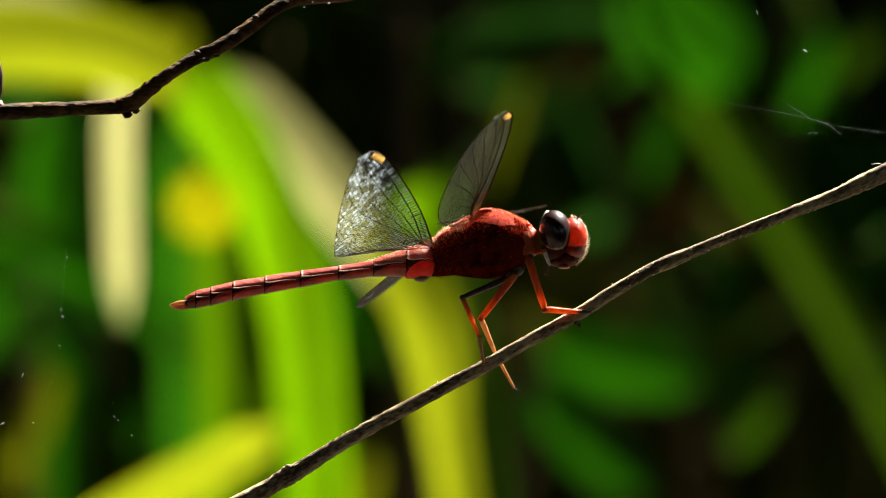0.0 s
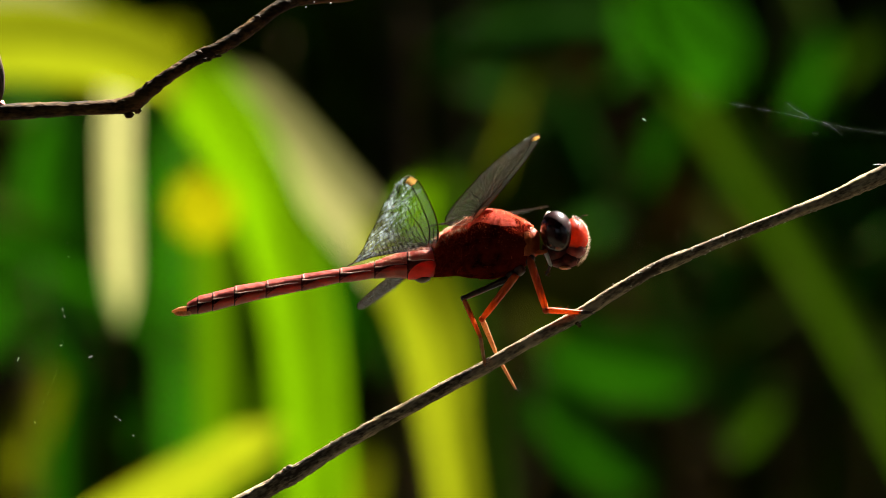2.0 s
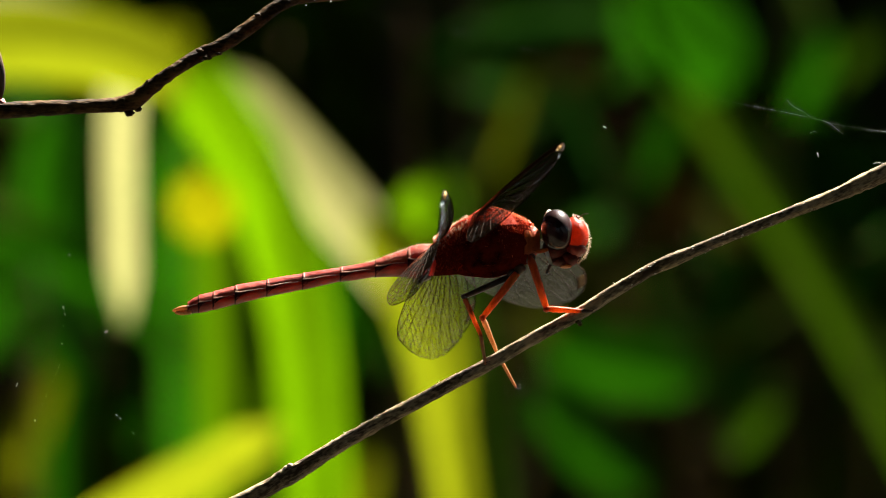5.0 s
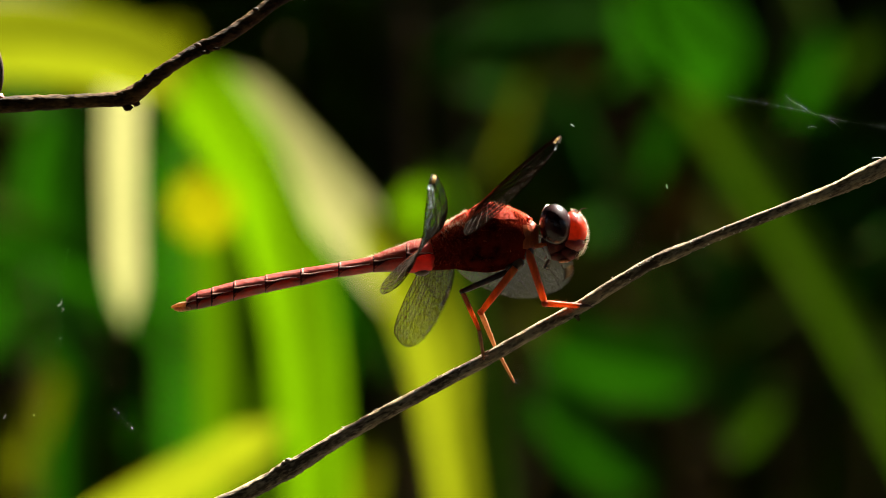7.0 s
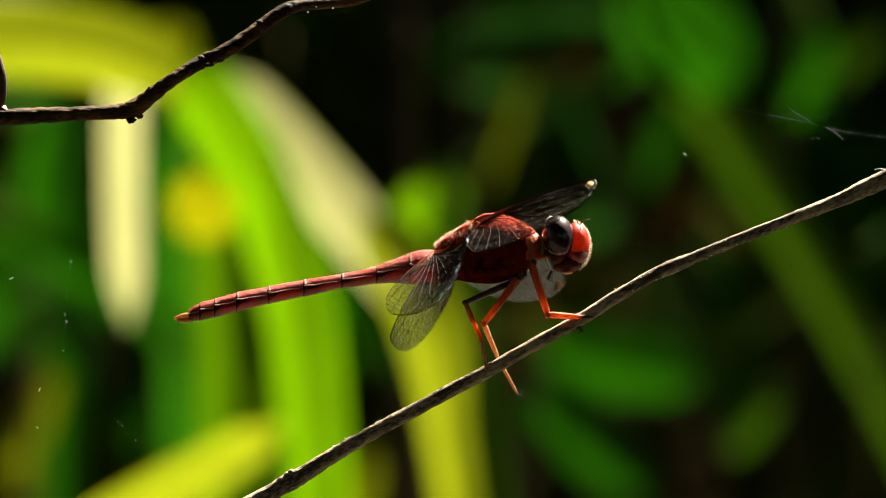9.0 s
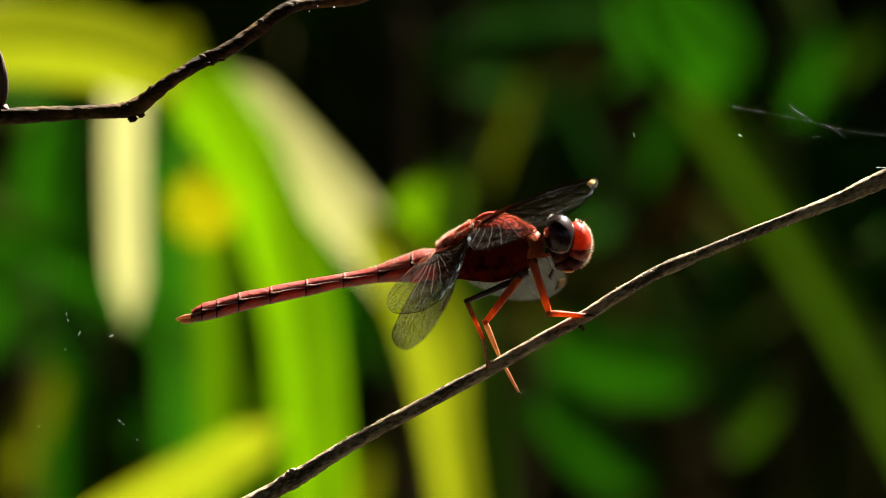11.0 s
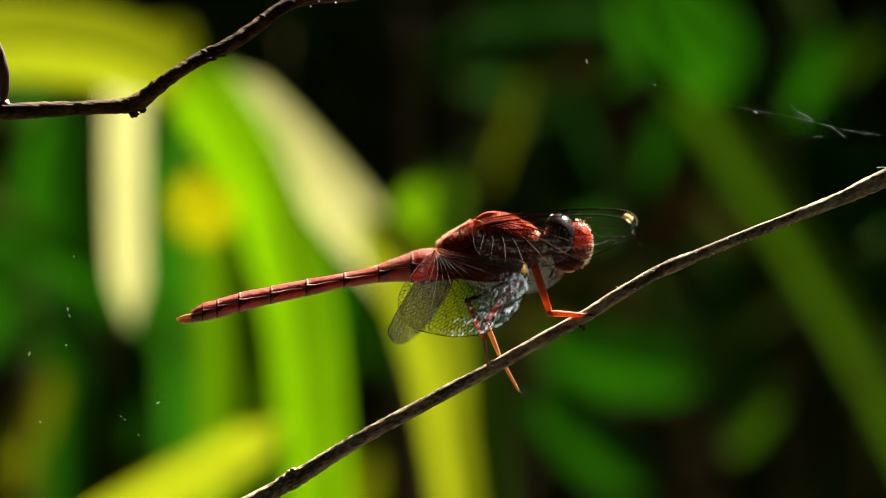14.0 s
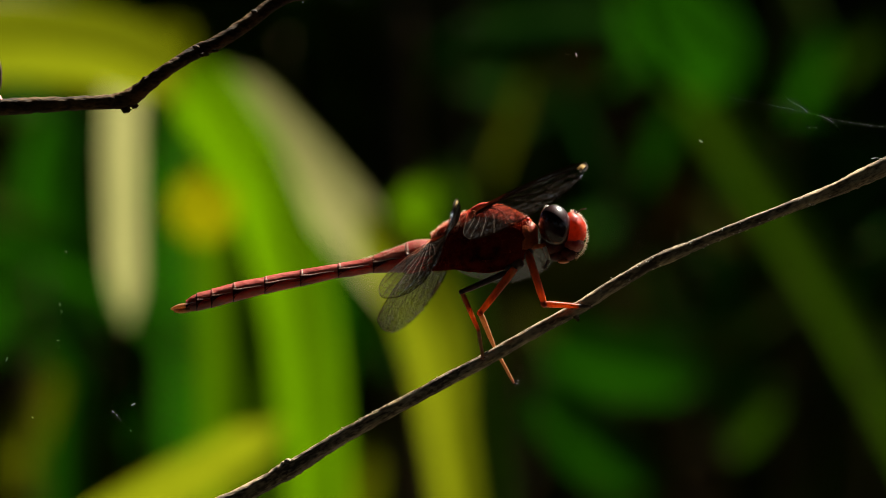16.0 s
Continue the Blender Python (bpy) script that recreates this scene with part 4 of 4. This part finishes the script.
make_leg([(936, 455, -18, 7.6), (966, 549, -20, 6.2), (1026, 553, -12, 4.2), (1046, 553, -8, 2.8)], (ORANGE, ORANGE, DARK_LEG))
# folded foreleg; the pale tibia paints a white gleam
make_leg([(948, 448, -20, 4), (965, 446, -30, 4), (974, 470, -32, 3), (966, 486, -30, 1.8)], (ORANGE, PALE, DARK_LEG))
for u, v, r in ((918, 478, 12), (936, 458, 11), (905, 486, 9)):
    bm = bmesh.new()
    blob(bm, on(u, v, -14), (r * U, r * U * 0.9, r * U), 7, 10, 0.2)
    part("coxa", bm, DARK_LEG, fly)


# ---- wings ----
FORE = ([0, 130, 270, 400, 500, 555, 568], [12, 30, 40, 42, 34, 8, -22], [0, 30, 80, 170, 270, 380, 480, 545, 568], [-10, -34, -70, -104, -114, -106, -88, -58, -22])
HIND = ([0, 110, 240, 380, 480, 532, 545], [12, 28, 42, 42, 32, 6, -25], [0, 15, 60, 140, 240, 350, 450, 520, 545], [-12, -58, -135, -170, -160, -138, -108, -68, -25])


def make_wing(form, side, root, span_k, chord_k, twist, sag, seed, sheet=MEMBRANE):
    """side: -1 towards the viewer, 1 away. A clear sheet with a net of veins and an amber spot."""
    rnd = random.Random(seed)
    top, bottom = curve(np.stack(form[:2], 1), 8), curve(np.stack(form[2:], 1), 8)
    length = form[0][-1]
    crumple = 1.6 if sheet is MEMBRANE_SHEEN else 0.0

    def lead(x):
        return float(np.interp(x, top[:, 0], top[:, 1]))

    def trail(x):
        return float(np.interp(x, bottom[:, 0], bottom[:, 1]))

    def at(x, w, lift=0.0):
        """x along the span, w 0 at the front edge to 1 at the rear."""
        c = (lead(x) + (trail(x) - lead(x)) * w) * chord_k
        s = x * span_k
        g = min(max(s / 560, 0), 1)
        z = 3.0 * math.sin(w * 9) * (1 - w) * (1 - 0.5 * x / length) + lift
        z += 0.4 * math.sin(2 * math.pi * 5.5 * w + 0.004 * x) * min(1, x / 160)
        if crumple:
            z += crumple * noise.noise(Vector((x * 0.022, w * 6, seed))) * min(1, (x / 330) ** 2)
        a = twist * g
        return Vector(((c * math.cos(a) - z * math.sin(a)), side * s, c * math.sin(a) + z * math.cos(a) + sag * g * g)) * U

    wing = new("wing")
    wing.parent, wing.location = fly, root
    xs = [length * (1 - (1 - k / 40) ** 1.6) for k in range(41)]
    vs, fs, m = [], [], 36
    for i, x in enumerate(xs):
        vs += [at(x, k / m) for k in range(m + 1)]
        if i:
            b = i * (m + 1)
            fs += [(b + k, b + k + 1, b + k - m, b + k - m - 1) for k in range(m)]
    part("membrane", (vs, fs), sheet, wing, "clear glossy membrane")
    net = {"dark": ([], []), "amber": ([], [])}

    def rod(a, b, r, where):
        v, f = net[where]
        t = (b - a)
        if t.length < 1e-7:
            return
        s = t.orthogonal().normalized() * r * U
        e = t.cross(s).normalized() * r * U
        k = len(v)
        v += [p + q for p in (a, b) for q in (s, -0.5 * s + 0.87 * e, -0.5 * s - 0.87 * e)]
        f += [(k + i, k + (i + 1) % 3, k + 3 + (i + 1) % 3, k + 3 + i) for i in range(3)]

    def front(x):
        """Share of the chord in front of the radius vein."""
        return min(19 / max(lead(x) - trail(x), 1), 0.34) * min(1, 0.35 + x / 60)

    node = length * (0.50 if form is FORE else 0.41)

    def shoulder(x):
        """The strong second vein, which meets the front edge at the node."""
        return front(x) * 0.5 * (1 - max(0, (x - node + 26) / 26)) if x < node else 0.0

    # front edge, second vein, radius vein, and the ladder of cross-veins between them
    for f, r, x1 in ((lambda x: 0.0, 1.7, length), (shoulder, 0.8, node), (front, 1.35, length * 0.965)):
        q = [at(x, f(x), 0.4) for x in np.arange(3, x1, 7.0)]
        for i, (p, p2) in enumerate(zip(q, q[1:])):
            rod(p, p2, r * (1 - 0.35 * i / len(q)), "amber" if 7 * i < 130 and form is FORE or 7 * i < 90 else "dark")
    x = 10.0
    while x < length * 0.95:
        if not 0.866 < x / length < 0.95:
            rod(at(x, 0, 0.4), at(x + rnd.uniform(-1, 1), front(x), 0.4), 0.75, "amber" if x < 70 else "dark")
        x += rnd.uniform(8.0, 10.5) if x < node else rnd.uniform(10, 13)
    rod(at(node, 0), at(node + 3, front(node) * 1.3), 1.2, "dark")
    for x in (0.868 * length, 0.95 * length):
        rod(at(x, 0), at(x, front(x)), 1.4, "dark")

    # long veins fan out from the radius and bend to the rear edge
    bend = 1.55 if form is FORE else 1.35

    def ray(k, x):
        f = front(x)
        return f + (1 - f) * (max(x, 0) / (length * k)) ** bend

    for k, r in ((2.4, 0.9), (1.35, 0.75), (1.02, 0.9), (0.82, 0.75), (0.66, 0.95), (0.52, 0.75), (0.40, 0.9), (0.28, 0.75), (0.17, 0.8)):
        q = [at(x, min(ray(k, x), 1.0), 0.4) for x in np.arange(6, min(k, 0.98) * length, 6.0)]
        for i, (p, p2) in enumerate(zip(q, q[1:])):
            rod(p, p2, r * (1 - 0.3 * i / len(q)), "amber" if i < 6 else "dark")
    # the net of small cells between them, finer towards the rear edge
    seeds = []
    cell = 11.5
    for j in range(-20, 8):
        for i in range(-2, int(length / cell) + 3):
            seeds.append(((i + 0.5 * (j % 2)) * cell * 1.18 + rnd.uniform(-3, 3), j * cell * 0.88 + rnd.uniform(-2.4, 2.4)))
    seeds = [q for q in seeds if trail(q[0]) - 18 < q[1] < lead(q[0]) + 6]
    pts = np.array(seeds)

    def spread(p):
        """Share of the chord at a place of the flat wing."""
        x = min(max(p[0], 2.0), length - 2.0)
        return x, (lead(x) - p[1]) / max(lead(x) - trail(x), 1.0)
    for i, c in enumerate(pts):
        near = np.argsort(((pts - c) ** 2).sum(1))[1:15]
        poly = [(c + d, -1) for d in np.array([(-22, -22), (22, -22), (22, 22), (-22, 22)], float)]
        for n in near:
            d, mid = pts[n] - c, (pts[n] + c) / 2
            out = []
            for (p, tag), (q, _) in zip(poly, poly[1:] + poly[:1]):
                dp, dq = (p - mid) @ d, (q - mid) @ d
                if dp <= 0:
                    out.append((p, tag))
                if (dp < 0) != (dq < 0):
                    cut = p + (q - p) * (dp / (dp - dq))
                    out.append((cut, tag if dp > 0 else n))
            poly = out
        for (p, tag), (q, _) in zip(poly, poly[1:] + poly[:1]):
            if tag <= i:
                continue
            (x0, w0), (x1, w1) = spread(p), spread(q)
            if min(w0, w1) > 1 or max(w0, w1) < front((x0 + x1) / 2):
                continue
            rod(at(x0, min(max(w0, front(x0)), 1), 0.4), at(x1, min(max(w1, front(x1)), 1), 0.4), 0.55, "amber" if x0 < 35 else "dark")
    # rear edge, and the strong triangle near the root
    q = [at(x, 1.0, 0.2) for x in np.arange(4, length, 5.0)]
    for p, p2 in zip(q, q[1:]):
        rod(p, p2, 0.7, "dark")
    tri = [(0.135, ray(1.02, 0.135 * length)), (0.215, ray(0.82, 0.215 * length)), (0.15, ray(0.4, 0.15 * length))]
    for (a, wa), (b, wb) in zip(tri, tri[1:] + tri[:1]):
        rod(at(length * a, min(wa, 1), 0.5), at(length * b, min(wb, 1), 0.5), 0.95, "dark")
    part("vein_net", net["dark"], VEIN, wing, "fine dark venation", smooth=False)
    part("vein_base", net["amber"], VEIN_BASE, wing, "amber veins at the wing root", smooth=False)
    # amber spot near the tip, as a thin pad on both faces
    vs, fs = [], []
    for i in range(9):
        x = length * (0.872 + 0.075 * i / 8)
        h = 1.6 * math.sin(math.pi * (i + 0.5) / 9) ** 0.5
        vs += [at(x, 0.01, 0), at(x, 0.01 + 0.5 * front(x), h), at(x, front(x) * 0.97, 0), at(x, 0.01 + 0.5 * front(x), -h)]
        if i:
            b = 4 * i
            fs += [(b + k, b + (k + 1) % 4, b - 4 + (k + 1) % 4, b - 4 + k) for k in range(4)]
    part("wing_spot", (vs, fs), STIGMA if side < 0 else STIGMA_DULL, wing, "amber spot with dark rim" if side < 0 else "dull brown spot")
    return wing


# wing roots and attitudes (axis times angle, radians) in the dragonfly's space
near_fore = make_wing(FORE, -1, on(834, 393, -35), 0.931, 0.886, 0.019, -0.9, 82)
NEAR_FORE = {"A": (-0.310, -0.645, 0.216), "B": (-0.224, -0.514, 0.268), "D": (-0.050, -1.015, 0.392), "E": (-0.080, -0.947, 0.385), "F": (0.041, -0.784, 0.431), "G": (0.226, -0.792, 0.518), "H": (0.159, -0.743, 0.494), "I": (0.017, -0.798, 0.423)}
near_hind = make_wing(HIND, -1, on(760, 441, -35), 0.973, 0.822, 0.844, 100.8, 25, MEMBRANE_SHEEN)
NEAR_HIND = {"A": (-0.154, -0.080, -0.180), "B": (-0.067, -0.110, -0.062), "D": (0.056, -0.724, 0.176), "E": (-0.031, -0.636, 0.127), "F": (0.126, -0.560, 0.190), "G": (0.334, -0.569, 0.327), "H": (0.275, -0.608, 0.289), "I": (0.072, -0.536, 0.160)}
far_fore = make_wing(FORE, 1, on(839, 388, 35), 0.999, 0.995, 0.072, -3.0, 82)
FAR_FORE = {"A": (0.027, -0.136, -0.215), "B": (0.027, -0.136, -0.215), "D": (-0.347, -0.453, -0.334), "E": (-0.299, -0.462, -0.265), "F": (-0.260, -0.236, -0.249), "G": (-0.242, -0.379, -0.232), "H": (-0.225, -0.512, -0.222), "I": (-0.225, -0.512, -0.222)}
far_hind = make_wing(HIND, 1, on(788, 414, 35), 1.000, 1.001, 0.011, 0.0, 31)
FAR_HIND = {"A": (-0.097, -0.647, 0.184), "B": (-0.107, -0.638, 0.185), "D": (-0.400, -0.913, 0.035), "E": (-0.259, -1.020, 0.155), "F": (-0.235, -0.953, 0.149), "G": (-0.214, -0.912, 0.147), "H": (-0.212, -0.892, 0.158), "I": (-0.213, -0.851, 0.148)}

# when each attitude is held or passed: seconds, from, towards, share
STEPS = ((0, "A", "A", 0), (0.8, "A", "B", 0.05), (0.9, "A", "B", 0.25), (1.1, "A", "B", 0.5), (1.3, "A", "B", 0.65), (1.5, "A", "B", 1), (2.0, "B", "B", 0), (3.7, "B", "B", 0), (3.8, "B", "E", 0.9), (3.9, "D", "D", 0),
         (4.2, "D", "D", 0), (5.2, "D", "E", 0.6), (6.3, "E", "E", 0), (7.0, "E", "E", 0), (7.3, "E", "I", 0.55), (7.6, "E", "I", 0.5), (8.0, "E", "I", 0.6), (8.3, "E", "I", 0.95), (8.5, "I", "F", 0.9), (9.0, "F", "F", 0),
         (11.7, "F", "F", 0), (11.9, "F", "G", 0.1), (12.0, "F", "G", 0.35), (12.2, "F", "G", 0.45), (12.3, "F", "G", 0.65), (12.4, "F", "G", 0.85), (12.6, "G", "G", 0), (14.5, "G", "G", 0), (14.8, "G", "H", 0.25),
         (15.0, "H", "H", 0), (15.2, "H", "F", 0.5), (15.5, "F", "F", 0), (16.0, "I", "I", 0))
# sway of the twig and of the upper branch: seconds, grid units to the right and down
SWAY = ((0, -2, -1), (0.5, -2, -2.5), (1, -1.5, -2.5), (1.5, 0, -1), (2, 0, 0), (4, 0, 0), (5.2, 1, -3), (6.5, 0, -7), (7, -2, -12), (7.5, -2, -12), (8, 0, -6), (8.5, -2, -7), (9, 3, 8), (10.2, 5, 7), (11.5, 6, 5), (12, 7, 5),
        (12.5, 12, 10), (13, 13.5, 15), (13.5, 13, 15), (14, 6.5, 5), (14.5, 3, 2), (15, -2, -6), (15.5, -3, -9), (16, -3, -11))
BRANCH_SWAY = ((0, -3, 0), (0.5, -3, -0.5), (1, -1.5, -2.5), (1.5, 0, -1), (2, 0, 0), (4, 0, 0), (5.2, 1, -4), (6.5, 1, -9), (7, -2, -13), (7.5, -2, -13), (8, 1, -7), (8.5, -1, -5), (9, 4, 9), (10.2, 6, 8), (11.5, 7.5, 5), (12, 11, 0),
               (12.5, 20, 0), (13, 23.5, 3), (13.5, 21.5, 3), (14, 9, -1), (14.5, 4, -2), (15, -2, -6), (15.5, -5, -7), (16, -5, -9))
# droop of the abdomen about its root, degrees
DROOP = ((0, 1.25), (0.5, 0.75), (1, 0.7), (1.5, 0.3), (2, 0), (2.5, 0.1), (3, 0.5), (3.5, 0), (4.2, -0.1), (5.2, -0.1), (6.5, -0.1), (7, -0.5), (7.5, 0), (8, -0.55), (8.5, -1.0), (9, -0.45), (10.2, -0.8), (11.5, -1.05), (12, -0.75),
         (12.5, -1.2), (13, -1.0), (13.5, -0.85), (14, -1.05), (14.5, -1.15), (15, -1.1), (15.5, -0.4), (16, -0.75))
NOD = ((0, 0, 0), (3.4, 0, 0), (3.6, 3, 14), (3.75, 0, 0), (6.6, 0, 0), (6.8, 3, 12), (6.95, 0, 0), (16.0, 0, 0))


def attitude(w):
    v = Vector(w)
    return Matrix.Rotation(v.length, 4, v.normalized()).to_quaternion()


def motions():
    for wing, table in ((near_fore, NEAR_FORE), (near_hind, NEAR_HIND), (far_fore, FAR_FORE), (far_hind, FAR_HIND)):
        root = Matrix.Translation(wing.location)
        walk(wing, [(t, root @ attitude(table[a]).slerp(attitude(table[b]), f).to_matrix().to_4x4()) for t, a, b, f in STEPS])
    for thing, start, rows in ((twig, TWIG_O, SWAY), (fly, FLY_O, SWAY), (branch, BRANCH_O, BRANCH_SWAY), (silk, SILK_O, SWAY), (tangle, BRANCH_O, BRANCH_SWAY)):
        walk(thing, [(t, Matrix.Translation(start + Vector((a, 0, -b)) * U)) for t, a, b in rows])
    waist = abdomen.location.copy()
    walk(abdomen, [(t, pose(*waist, 0, a, 0)) for t, a in DROOP])
    # metres of drift to the right for each degree of sway
    shift = {"straw": 0.00025}
    for name, axis, rows in (("right", (0.47, 0.40, -0.88), ((0, 5), (4, 4), (7, 5), (9, 5), (12.5, 6), (14.0, 6), (16, 5))),
                             ("straw", (0.68, 0.33, -0.73), ((0, -10), (2, -11), (4, -6), (7, 0), (9, 3), (12.5, 8), (14, 8), (16, 0))),
                             ("droop", (0.0, -0.41, 0.91), ((0, -42), (2, -44), (4, -38), (7, -32), (9, -28), (12.5, -22), (14, -22), (16, -30)))):
        spin = Vector(axis).normalized()
        hub = Matrix.Translation(BLADES[name].location)
        walk(BLADES[name], [(t, Matrix.Translation((shift.get(name, 0) * max(0, a), 0, 0)) @ hub @ Matrix.Rotation(radians(a), 4, spin)) for t, a in rows])
    for mote, rows in zip(motes, MOTE_ROWS):
        walk(mote, [(t, Matrix.Translation(spot(u, v, -0.01))) for t, u, v in rows])
    neck = head.location.copy()
    walk(head, [(t, pose(*neck, b, a, 0)) for t, a, b in NOD])


motions()
